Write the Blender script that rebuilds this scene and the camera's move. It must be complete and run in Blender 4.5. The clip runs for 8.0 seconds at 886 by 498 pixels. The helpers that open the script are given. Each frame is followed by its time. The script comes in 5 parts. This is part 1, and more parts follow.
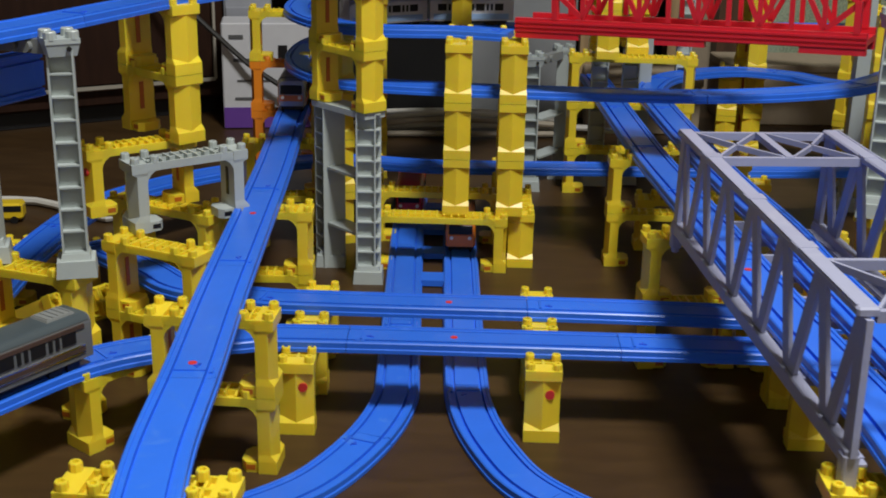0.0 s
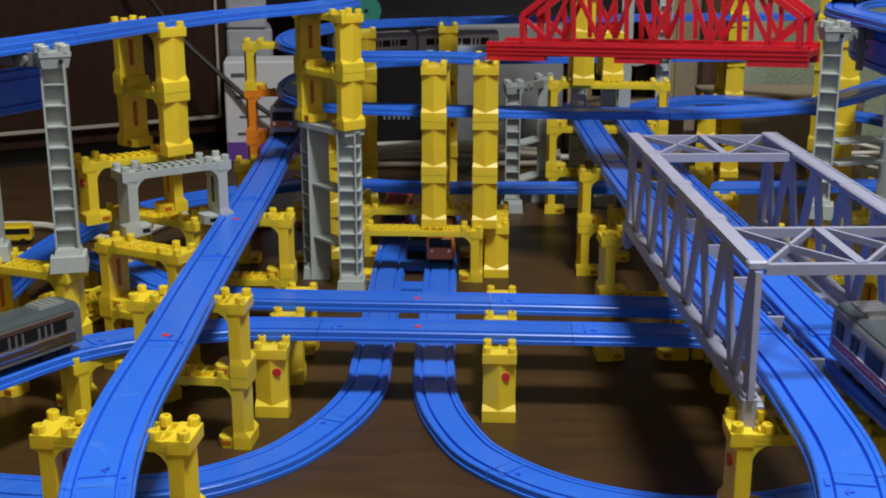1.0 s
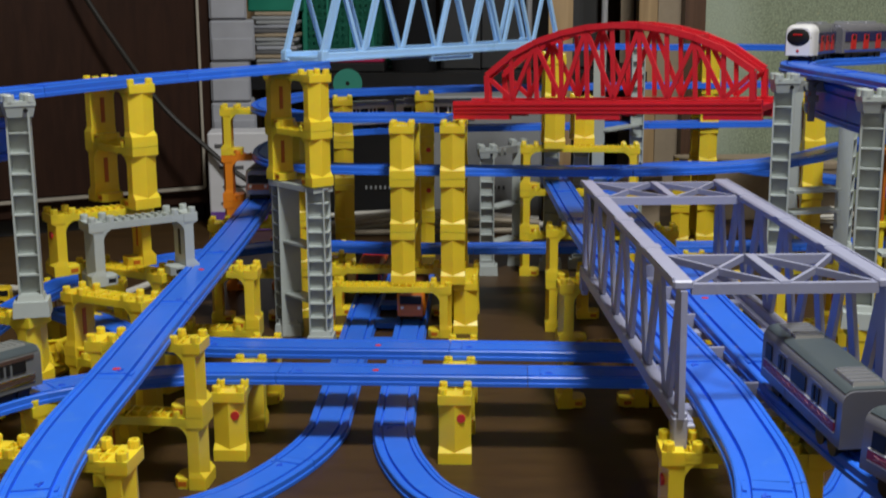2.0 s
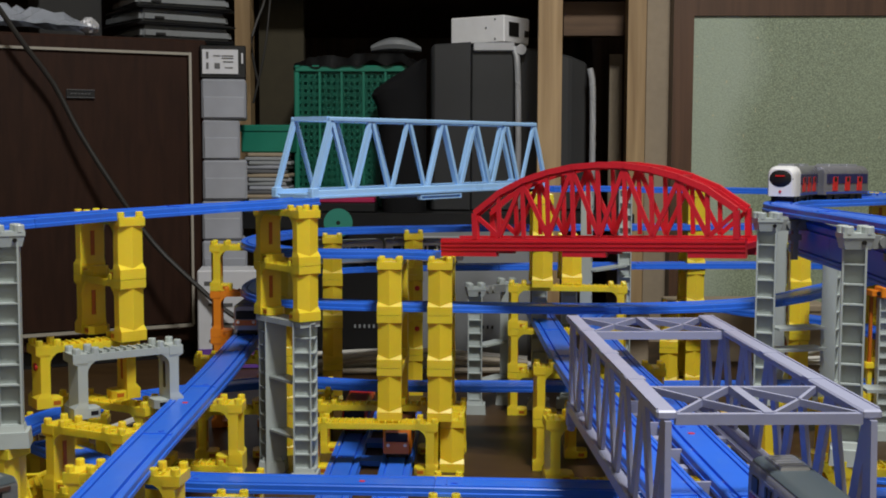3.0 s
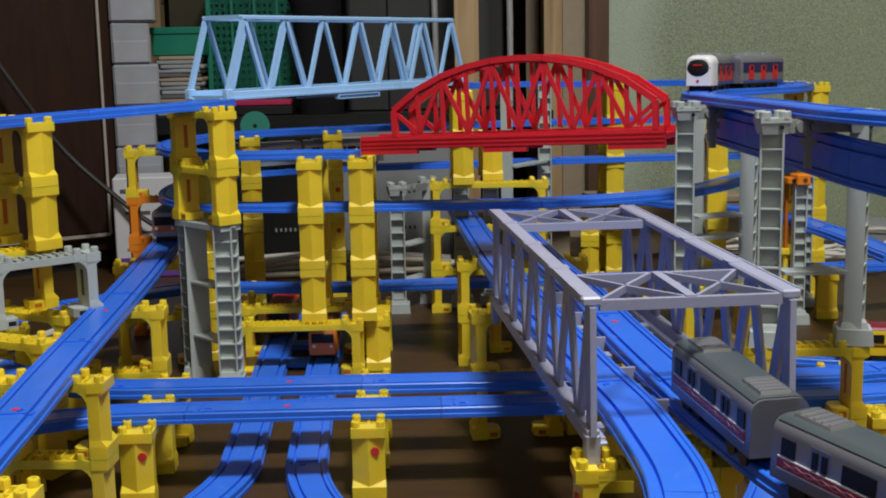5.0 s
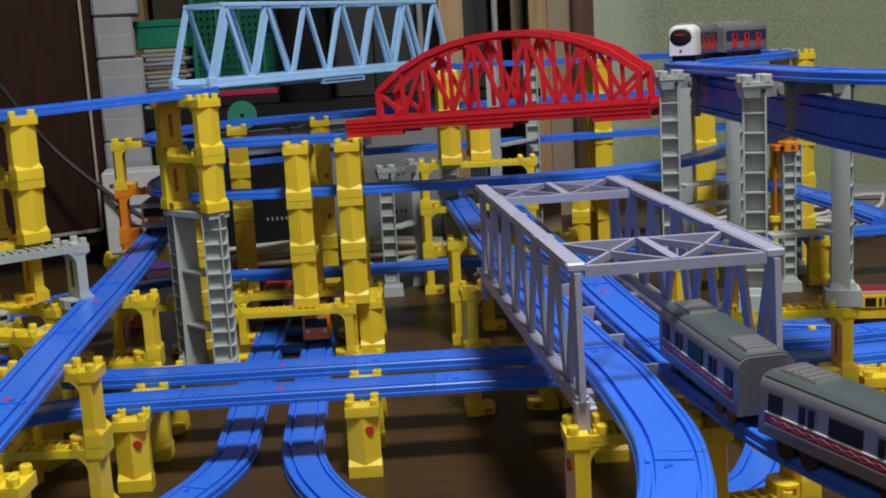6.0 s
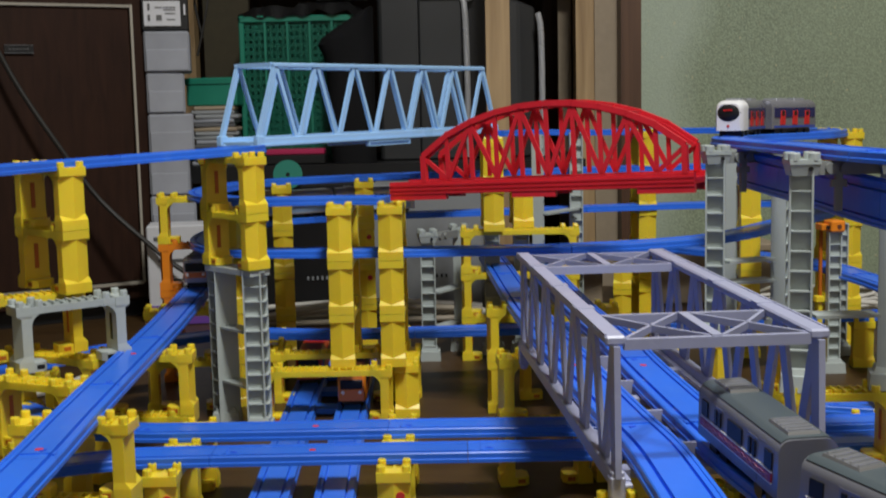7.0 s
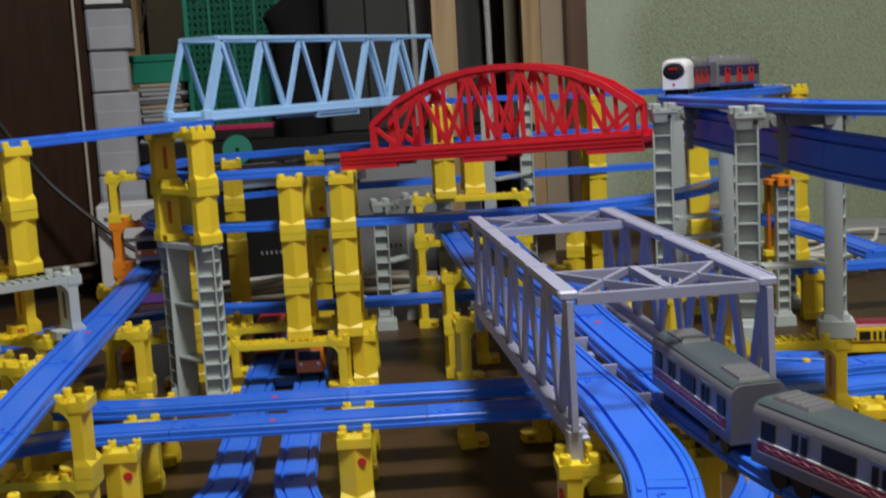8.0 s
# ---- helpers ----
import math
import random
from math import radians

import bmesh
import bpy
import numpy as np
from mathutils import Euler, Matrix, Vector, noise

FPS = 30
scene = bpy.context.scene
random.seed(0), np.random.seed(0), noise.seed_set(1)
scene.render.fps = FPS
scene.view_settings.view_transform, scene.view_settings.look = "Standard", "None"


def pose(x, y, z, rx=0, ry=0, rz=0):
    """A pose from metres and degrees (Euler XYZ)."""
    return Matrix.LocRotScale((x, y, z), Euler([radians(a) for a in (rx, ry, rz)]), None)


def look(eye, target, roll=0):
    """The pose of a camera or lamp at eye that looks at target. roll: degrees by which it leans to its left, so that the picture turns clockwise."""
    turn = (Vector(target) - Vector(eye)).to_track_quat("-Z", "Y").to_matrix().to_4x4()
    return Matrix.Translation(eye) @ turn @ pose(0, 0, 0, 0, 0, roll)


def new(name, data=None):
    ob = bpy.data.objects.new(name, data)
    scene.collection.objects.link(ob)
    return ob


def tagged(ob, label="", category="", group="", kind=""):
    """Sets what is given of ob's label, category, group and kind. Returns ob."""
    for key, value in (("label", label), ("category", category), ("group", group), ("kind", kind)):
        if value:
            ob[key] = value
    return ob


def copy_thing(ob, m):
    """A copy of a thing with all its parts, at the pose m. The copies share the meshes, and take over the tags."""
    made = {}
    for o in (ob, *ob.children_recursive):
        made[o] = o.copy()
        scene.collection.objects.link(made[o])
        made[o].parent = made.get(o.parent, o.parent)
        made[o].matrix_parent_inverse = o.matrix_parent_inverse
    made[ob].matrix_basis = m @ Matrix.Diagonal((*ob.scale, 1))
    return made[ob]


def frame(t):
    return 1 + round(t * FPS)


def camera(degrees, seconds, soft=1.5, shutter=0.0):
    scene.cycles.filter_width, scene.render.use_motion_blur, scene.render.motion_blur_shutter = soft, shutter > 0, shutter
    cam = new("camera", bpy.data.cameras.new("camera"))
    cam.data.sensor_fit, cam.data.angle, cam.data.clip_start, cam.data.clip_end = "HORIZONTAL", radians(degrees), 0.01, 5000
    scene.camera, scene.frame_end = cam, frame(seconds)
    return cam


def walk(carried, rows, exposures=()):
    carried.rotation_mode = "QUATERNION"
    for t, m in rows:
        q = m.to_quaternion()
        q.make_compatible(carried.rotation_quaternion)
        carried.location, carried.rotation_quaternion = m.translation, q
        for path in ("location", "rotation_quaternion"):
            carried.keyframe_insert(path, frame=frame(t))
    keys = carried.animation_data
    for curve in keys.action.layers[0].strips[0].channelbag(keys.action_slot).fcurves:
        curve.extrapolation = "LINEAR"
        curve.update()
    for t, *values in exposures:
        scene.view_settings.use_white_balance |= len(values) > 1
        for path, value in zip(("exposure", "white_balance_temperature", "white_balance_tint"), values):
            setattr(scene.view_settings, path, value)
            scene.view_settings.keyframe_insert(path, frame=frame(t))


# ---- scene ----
cam = camera(40.0, 8.0, 1.85, 0.4)
PATH = [
    (0, (0.0635, 0.0935, 0.4437), (0.0173, 1.9863, -0.2007), 1.16),
    (0.5, (0.1032, 0.0536, 0.4357), (0.0200, 1.9534, -0.1839), 0.76),
    (1, (0.1202, 0.0070, 0.4170), (0.0272, 1.9271, -0.1350), 0.11),
    (1.2, (0.1329, -0.0044, 0.4029), (0.0365, 1.9259, -0.1114), -0.27),
    (2.3, (0.1669, -0.0200, 0.3797), (0.0609, 1.9518, 0.0626), -0.23),
    (2.5, (0.1672, -0.0213, 0.3762), (0.0643, 1.9622, 0.1406), -0.07),
    (3, (0.1692, -0.0224, 0.3729), (0.0762, 1.9681, 0.2026), 0.21),
    (3.5, (0.1678, -0.0238, 0.3697), (0.1008, 1.9693, 0.2175), -0.58),
    (4, (0.1674, -0.0226, 0.3667), (0.1367, 1.9675, 0.1696), 0.39),
    (4.5, (0.1684, -0.0199, 0.3661), (0.1656, 1.9619, 0.0976), 0.30),
    (4.7, (0.1671, -0.0153, 0.3663), (0.1846, 1.9617, 0.0642), -0.11),
    (5.8, (0.1753, -0.0160, 0.3582), (0.2142, 1.9535, 0.0126), -3.17),
    (6, (0.1760, -0.0175, 0.3558), (0.2153, 1.9517, 0.0085), -3.22),
    (6.5, (0.1742, -0.0194, 0.3529), (0.2139, 1.9500, 0.0066), -2.18),
    (7, (0.1765, -0.0125, 0.3558), (0.1536, 1.9730, 0.1163), -1.22),
    (7.5, (0.1759, -0.0194, 0.3507), (0.1706, 1.9698, 0.1430), -2.70),
    (8, (0.1779, -0.0173, 0.3498), (0.2277, 1.9614, 0.0633), -3.07),
]
walk(cam, [(t, look(eye, target, roll)) for t, eye, target, roll in PATH])

# ---- light ----
world = bpy.data.worlds.new("room_dim")
scene.world = world
world.use_nodes = True
world.node_tree.nodes["Background"].inputs[0].default_value = (1.0, 0.97, 0.93, 1)
world.node_tree.nodes["Background"].inputs[1].default_value = 0.042
scene.view_settings.exposure = 0.0


def area_lamp(name, at, target, size, watts, colour):
    data = bpy.data.lights.new(name, "AREA")
    data.shape, data.size, data.energy, data.color = "DISK", size, watts, colour
    ob = new(name, data)
    ob.matrix_world = look(at, target)
    return ob


area_lamp("ceiling_ring_light", (0.52, 0.28, 2.26), (0.52, 0.28, 0), 0.42, 65.5, (0.988, 0.985, 0.948))

# ---- materials ----
U = 0.0605            # height of one pier block
RAIL = 0.0085         # thickness of a rail


def material(name, colour, rough=0.4, metal=0.0, grain=0.06, scale=60.0, bump=0.05, spec=0.5, vary=0.05, stain=0.12, stain_scale=7.0, scuff=None, depth=None):
    """A surface with fine grain, larger stains and a little difference from piece to piece."""
    m = bpy.data.materials.new(name)
    m.use_nodes = True
    nt = m.node_tree
    b = nt.nodes["Principled BSDF"]
    n = nt.nodes.new
    tc = n("ShaderNodeTexCoord")
    fine, wide = n("ShaderNodeTexNoise"), n("ShaderNodeTexNoise")
    fine.inputs["Scale"].default_value, wide.inputs["Scale"].default_value = scale, stain_scale
    fine.inputs["Detail"].default_value = 6
    wide.inputs["Detail"].default_value = 4
    nt.links.new(tc.outputs["Object"], fine.inputs["Vector"])
    nt.links.new(tc.outputs["Object"], wide.inputs["Vector"])
    info = n("ShaderNodeObjectInfo")
    add1, add2, add3 = n("ShaderNodeMath"), n("ShaderNodeMath"), n("ShaderNodeMath")
    for node, k in ((add1, grain * 2), (add2, stain * 2), (add3, vary * 2)):
        node.operation = "MULTIPLY_ADD"
        node.inputs[1].default_value = k
        node.inputs[2].default_value = -k / 2
    nt.links.new(fine.outputs["Fac"], add1.inputs[0])
    nt.links.new(wide.outputs["Fac"], add2.inputs[0])
    nt.links.new(info.outputs["Random"], add3.inputs[0])
    s1, s2, s3 = n("ShaderNodeMath"), n("ShaderNodeMath"), n("ShaderNodeMath")
    nt.links.new(add1.outputs[0], s1.inputs[0])
    nt.links.new(add2.outputs[0], s1.inputs[1])
    nt.links.new(s1.outputs[0], s2.inputs[0])
    nt.links.new(add3.outputs[0], s2.inputs[1])
    s3.inputs[1].default_value = 1.0
    nt.links.new(s2.outputs[0], s3.inputs[0])
    mix = n("ShaderNodeVectorMath")
    mix.operation = "SCALE"
    mix.inputs[0].default_value = colour
    nt.links.new(s3.outputs[0], mix.inputs["Scale"])
    if scuff:
        # thin pale rubbed patches and scratches
        rub, edge, blend = n("ShaderNodeTexNoise"), n("ShaderNodeMapRange"), n("ShaderNodeMix")
        rub.inputs["Scale"].default_value, rub.inputs["Detail"].default_value = 34, 9
        rub.inputs["Roughness"].default_value, rub.inputs["Distortion"].default_value = 0.68, 1.4
        nt.links.new(tc.outputs["Object"], rub.inputs["Vector"])
        edge.inputs["From Min"].default_value, edge.inputs["From Max"].default_value = 0.56, 0.74
        edge.inputs["To Max"].default_value = 0.55
        nt.links.new(rub.outputs["Fac"], edge.inputs["Value"])
        blend.data_type = "RGBA"
        for sock in blend.inputs:
            if sock.type == "RGBA" and sock.name == "B":
                sock.default_value = (*scuff, 1)
        nt.links.new(edge.outputs["Result"], blend.inputs["Factor"])
        nt.links.new(mix.outputs[0], [q for q in blend.inputs if q.type == "RGBA" and q.name == "A"][0])
        nt.links.new([q for q in blend.outputs if q.type == "RGBA"][0], b.inputs["Base Color"])
    else:
        nt.links.new(mix.outputs[0], b.inputs["Base Color"])
    rr = n("ShaderNodeMath")
    rr.operation = "MULTIPLY_ADD"
    rr.inputs[1].default_value, rr.inputs[2].default_value = 0.25, rough - 0.12
    nt.links.new(wide.outputs["Fac"], rr.inputs[0])
    nt.links.new(rr.outputs[0], b.inputs["Roughness"])
    b.inputs["Metallic"].default_value = metal
    b.inputs["Specular IOR Level"].default_value = spec
    if depth:
        # thin-walled plastic lets a little light through
        b.inputs["Subsurface Weight"].default_value = 0.34
        b.inputs["Subsurface Radius"].default_value = depth
        b.inputs["Subsurface Scale"].default_value = 1.0
    if bump:
        bp = n("ShaderNodeBump")
        bp.inputs["Strength"].default_value = bump
        bp.inputs["Distance"].default_value = 0.001
        nt.links.new(fine.outputs["Fac"], bp.inputs["Height"])
        nt.links.new(bp.outputs[0], b.inputs["Normal"])
    return m


def wood(name, dark, light, scale=(3, 40, 40), rough=0.45, bump=0.1, spec=0.5):
    m = bpy.data.materials.new(name)
    m.use_nodes = True
    nt = m.node_tree
    b = nt.nodes["Principled BSDF"]
    n = nt.nodes.new
    tc, mp = n("ShaderNodeTexCoord"), n("ShaderNodeMapping")
    mp.inputs["Scale"].default_value = scale
    nt.links.new(tc.outputs["Object"], mp.inputs["Vector"])
    noise_a, noise_b, ramp = n("ShaderNodeTexNoise"), n("ShaderNodeTexNoise"), n("ShaderNodeValToRGB")
    noise_a.inputs["Scale"].default_value, noise_a.inputs["Detail"].default_value = 1.0, 8
    noise_a.inputs["Distortion"].default_value = 0.6
    noise_b.inputs["Scale"].default_value, noise_b.inputs["Detail"].default_value = 2.2, 3
    nt.links.new(mp.outputs[0], noise_a.inputs["Vector"])
    nt.links.new(tc.outputs["Object"], noise_b.inputs["Vector"])
    mixf = n("ShaderNodeMath")
    mixf.operation = "MULTIPLY_ADD"
    mixf.inputs[1].default_value = 0.35
    nt.links.new(noise_b.outputs["Fac"], mixf.inputs[0])
    nt.links.new(noise_a.outputs["Fac"], mixf.inputs[2])
    sub = n("ShaderNodeMath")
    sub.operation = "SUBTRACT"
    sub.inputs[1].default_value = 0.175
    nt.links.new(mixf.outputs[0], sub.inputs[0])
    ramp.color_ramp.elements[0].position, ramp.color_ramp.elements[1].position = 0.33, 0.68
    ramp.color_ramp.elements[0].color, ramp.color_ramp.elements[1].color = (*dark, 1), (*light, 1)
    nt.links.new(sub.outputs[0], ramp.inputs["Fac"])
    nt.links.new(ramp.outputs["Color"], b.inputs["Base Color"])
    b.inputs["Roughness"].default_value = rough
    b.inputs["Specular IOR Level"].default_value = spec
    bp = n("ShaderNodeBump")
    bp.inputs["Strength"].default_value, bp.inputs["Distance"].default_value = bump, 0.001
    nt.links.new(noise_a.outputs["Fac"], bp.inputs["Height"])
    nt.links.new(bp.outputs[0], b.inputs["Normal"])
    return m


M_BLUE = material("blue_plastic", (0.027, 0.150, 0.74), 0.34, vary=0.08, spec=0.45, scuff=(0.09, 0.25, 0.75))
M_NAVY = material("dark_blue_plastic", (0.028, 0.105, 0.70), 0.35, vary=0.05)
M_YELLOW = material("yellow_plastic", (0.83, 0.605, 0.036), 0.34, vary=0.06, scuff=(0.74, 0.46, 0.022), depth=(0.014, 0.0062, 0.0006))
M_ORANGE = material("orange_plastic", (0.78, 0.23, 0.012), 0.4)
M_GREY = material("grey_plastic", (0.41, 0.455, 0.445), 0.42, vary=0.06, scuff=(0.33, 0.36, 0.345))
M_GREYDULL = material("dull_grey_moulding", (0.22, 0.23, 0.225), 0.5)
M_LILAC = material("lilac_plastic", (0.335, 0.350, 0.485), 0.40, scuff=(0.45, 0.465, 0.575))
M_SKY = material("light_blue_plastic", (0.355, 0.605, 0.955), 0.30, scuff=(0.46, 0.70, 0.96))
M_RED = material("red_plastic", (0.62, 0.016, 0.030), 0.36, scuff=(0.66, 0.05, 0.06))
# amber of the pier slots, also painted shade on the cap's orange leg
M_SLOT_SHADE = material("amber_slot_and_shade", (0.46, 0.12, 0.006), 0.5)
M_DOT = material("red_sticker", (0.58, 0.03, 0.025), 0.5)
M_BLACK = material("black_plastic", (0.009, 0.009, 0.010), 0.4)
M_GLASS = material("dark_window_print", (0.012, 0.012, 0.013), 0.40, spec=0.3)
M_SILVER = material("silver_paint", (0.33, 0.345, 0.39), 0.3, metal=0.45)
M_ROOFGREY = material("roof_grey_plastic", (0.064, 0.082, 0.092), 0.33)
M_CHROME = material("polished_chrome", (0.8, 0.8, 0.82), 0.16, metal=1.0, bump=0)
M_TYEL = material("train_yellow_paint", (0.72, 0.50, 0.02), 0.3)
M_MAROON = material("maroon_plastic", (0.22, 0.012, 0.03), 0.35)
M_MAGENTA = material("magenta_plastic", (0.42, 0.02, 0.09), 0.4)
M_PINK = material("pale_pink_print", (0.46, 0.20, 0.25), 0.4)
M_TORANGE = material("train_orange_paint", (0.80, 0.22, 0.02), 0.3)
M_BROWNROOF = material("brown_plastic", (0.14, 0.045, 0.02), 0.4)
M_DIMBROWN = material("dim_brown_paint", (0.095, 0.058, 0.045), 0.35, metal=0.2)
M_WHITE = material("white_paint", (0.78, 0.78, 0.80), 0.32)
M_COACH = material("lavender_silver_paint", (0.235, 0.237, 0.270), 0.3, metal=0.40)
M_STRIPE_NAVY = material("navy_window_band", (0.018, 0.018, 0.095), 0.25)
M_STEEL = material("dull_steel_paint", (0.17, 0.18, 0.19), 0.35, metal=0.3)
M_SILVERLIGHT = material("pale_silver_paint", (0.62, 0.62, 0.65), 0.3, metal=0.25)
M_UNIT = material("bright_silver_paint", (0.40, 0.41, 0.44), 0.24, metal=0.7)
M_TRED = material("train_red_paint", (0.62, 0.02, 0.02), 0.3)
M_STRIPE_BLUE = material("stripe_blue", (0.04, 0.08, 0.42), 0.35)
M_STRIPE_SKY = material("stripe_pale_blue", (0.30, 0.45, 0.70), 0.35)
M_STRIPE_RED = material("stripe_red", (0.55, 0.03, 0.06), 0.35)
M_STRIPE_PINK = material("stripe_dark_pink", (0.36, 0.030, 0.075), 0.4)
M_STRIPE_ORANGE = material("stripe_orange", (0.75, 0.20, 0.04), 0.35)
M_LAMP = material("lamp_lens", (0.9, 0.85, 0.75), 0.1)

M_FLOOR = wood("brown_floor_boards", (0.044, 0.0235, 0.0086), (0.066, 0.0360, 0.0134), scale=(11, 40, 10), rough=0.42, bump=0.03, spec=0.3)
M_CABINET = wood("dark_brown_veneer", (0.0200, 0.0076, 0.0040), (0.0310, 0.0120, 0.0063), scale=(90, 90, 12), rough=0.6, spec=0.2)
M_POST = wood("light_timber", (0.27, 0.172, 0.082), (0.45, 0.31, 0.162), scale=(50, 50, 2.5), rough=0.6)
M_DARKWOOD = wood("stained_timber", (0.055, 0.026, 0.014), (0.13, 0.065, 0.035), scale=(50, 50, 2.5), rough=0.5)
M_FRAMEWOOD = wood("red_brown_timber", (0.060, 0.028, 0.015), (0.110, 0.055, 0.030), scale=(50, 50, 2.5), rough=0.5)
M_BEAM = wood("old_timber", (0.10, 0.055, 0.028), (0.20, 0.115, 0.06), scale=(3, 40, 40), rough=0.6)
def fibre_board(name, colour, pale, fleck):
    """Pressed fibreboard: short fibres, small pale flecks and a sheen painted as a paler strip along its frame."""
    m = bpy.data.materials.new(name)
    m.use_nodes = True
    nt = m.node_tree
    b = nt.nodes["Principled BSDF"]
    n, ln = nt.nodes.new, nt.links.new
    tc = n("ShaderNodeTexCoord")

    def noise_at(scale, detail, stretch=(1, 1, 1)):
        mp, tx = n("ShaderNodeMapping"), n("ShaderNodeTexNoise")
        mp.inputs["Scale"].default_value = stretch
        tx.inputs["Scale"].default_value, tx.inputs["Detail"].default_value = scale, detail
        ln(tc.outputs["Object"], mp.inputs["Vector"])
        ln(mp.outputs[0], tx.inputs["Vector"])
        return tx.outputs["Fac"]

    def ranged(value, a, c, low, high):
        r = n("ShaderNodeMapRange")
        for key, num in (("From Min", a), ("From Max", c), ("To Min", low), ("To Max", high)):
            r.inputs[key].default_value = num
        ln(value, r.inputs["Value"])
        return r.outputs["Result"]

    def blended(factor, first, second):
        x = n("ShaderNodeMix")
        x.data_type = "RGBA"
        for sock, val in ((x.inputs[6], first), (x.inputs[7], second)):
            if isinstance(val, tuple):
                sock.default_value = (*val, 1)
            else:
                ln(val, sock)
        ln(factor, x.inputs[0])
        return x.outputs[2]

    def maths(op, p, q):
        x = n("ShaderNodeMath")
        x.operation = op
        for sock, val in zip(x.inputs, (p, q)):
            if isinstance(val, float):
                sock.default_value = val
            else:
                ln(val, sock)
        return x.outputs[0]

    fibres = noise_at(360, 4, (0.9, 1, 1.15))
    tone = blended(ranged(fibres, 0.34, 0.66, 0.0, 1.0), tuple(c * 0.62 for c in colour), tuple(c * 1.34 for c in colour))
    clouds = noise_at(2.4, 3)
    tone = blended(ranged(clouds, 0.38, 0.68, 0.0, 0.35), tone, tuple(c * 1.5 for c in colour))
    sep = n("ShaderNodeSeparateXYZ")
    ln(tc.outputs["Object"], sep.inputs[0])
    # sheen beside the frame, put into the colour as a soft paler strip
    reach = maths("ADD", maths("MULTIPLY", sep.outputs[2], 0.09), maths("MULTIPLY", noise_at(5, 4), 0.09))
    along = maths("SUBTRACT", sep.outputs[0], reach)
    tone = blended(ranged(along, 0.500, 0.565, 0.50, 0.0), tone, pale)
    tone = blended(ranged(noise_at(150, 2, (1, 1, 0.8)), 0.70, 0.76, 0.0, 0.75), tone, fleck)
    ln(tone, b.inputs["Base Color"])
    b.inputs["Roughness"].default_value = 0.6
    bp = n("ShaderNodeBump")
    bp.inputs["Strength"].default_value, bp.inputs["Distance"].default_value = 0.6, 0.001
    ln(fibres, bp.inputs["Height"])
    ln(bp.outputs[0], b.inputs["Normal"])
    return m


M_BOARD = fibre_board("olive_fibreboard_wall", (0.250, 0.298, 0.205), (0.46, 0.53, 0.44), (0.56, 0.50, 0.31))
M_PLASTER = material("cream_plaster", (0.40, 0.37, 0.31), 0.85, grain=0.1, scale=120, bump=0.2)
M_CARD = material("brown_cardboard", (0.32, 0.255, 0.18), 0.8, grain=0.12, scale=90)
M_PAPER = material("white_card", (0.60, 0.60, 0.63), 0.6)
M_GREYBOX = material("grey_card", (0.25, 0.26, 0.27), 0.6, stain=0.2)
M_GREEN = material("green_crate_plastic", (0.014, 0.185, 0.122), 0.36, stain=0.3)
M_TV = material("charcoal_plastic", (0.030, 0.031, 0.033), 0.42)
M_CLOTH = material("black_cloth", (0.006, 0.006, 0.007), 0.85, spec=0.2)
M_TVTRIM = material("silver_trim", (0.50, 0.51, 0.54), 0.30, metal=0.35)
M_CABLE = material("white_cable", (0.62, 0.60, 0.55), 0.5)
M_CARDCABLE = material("beige_cable", (0.36, 0.31, 0.24), 0.6)
M_BLACKCABLE = material("black_cable", (0.02, 0.018, 0.016), 0.5)
M_TAPE = material("pale_edge_trim", (0.34, 0.31, 0.26), 0.5)
M_FOIL = material("crumpled_film", (0.52, 0.55, 0.62), 0.28, stain=0.3)
M_DISC = material("green_disc", (0.024, 0.20, 0.15), 0.3)
M_GREYDARK = material("dull_grey_plastic", (0.11, 0.11, 0.115), 0.35, stain=0.3)
M_BRIGHTFOIL = material("bright_metal_foil", (0.86, 0.86, 0.90), 0.3, metal=0.55)
M_LAVENDER = material("lavender_grey_card", (0.305, 0.315, 0.355), 0.55, stain=0.28, stain_scale=12)
M_PALEGREY = material("pale_grey_plastic", (0.185, 0.195, 0.205), 0.26, stain=0.3)
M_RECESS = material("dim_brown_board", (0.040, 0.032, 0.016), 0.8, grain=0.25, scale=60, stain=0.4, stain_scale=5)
M_PURPLE = material("purple_card", (0.14, 0.05, 0.32), 0.5)


# ---- mesh helpers ----
def box(bm, c, s, rot=0.0, taper=1.0):
    """A box of size s round c, turned by rot degrees about z; taper narrows its top."""
    m = pose(*c, 0, 0, rot)
    vs = []
    for z in (-1, 1):
        k = taper if z > 0 else 1.0
        for x, y in ((-1, -1), (1, -1), (1, 1), (-1, 1)):
            vs.append(bm.verts.new(m @ Vector((x * s[0] / 2 * k, y * s[1] / 2 * k, z * s[2] / 2))))
    for f in ((3, 2, 1, 0), (4, 5, 6, 7), (0, 1, 5, 4), (1, 2, 6, 5), (2, 3, 7, 6), (3, 0, 4, 7)):
        bm.faces.new([vs[i] for i in f])
    return bm


def loft(bm, rings, caps=True):
    rows = [[bm.verts.new(p) for p in r] for r in rings]
    n = len(rows[0])
    for a, b in zip(rows, rows[1:]):
        for i in range(n):
            bm.faces.new((a[i], a[(i + 1) % n], b[(i + 1) % n], b[i]))
    if caps:
        bm.faces.new(rows[0][::-1])
        bm.faces.new(rows[-1])
    return bm


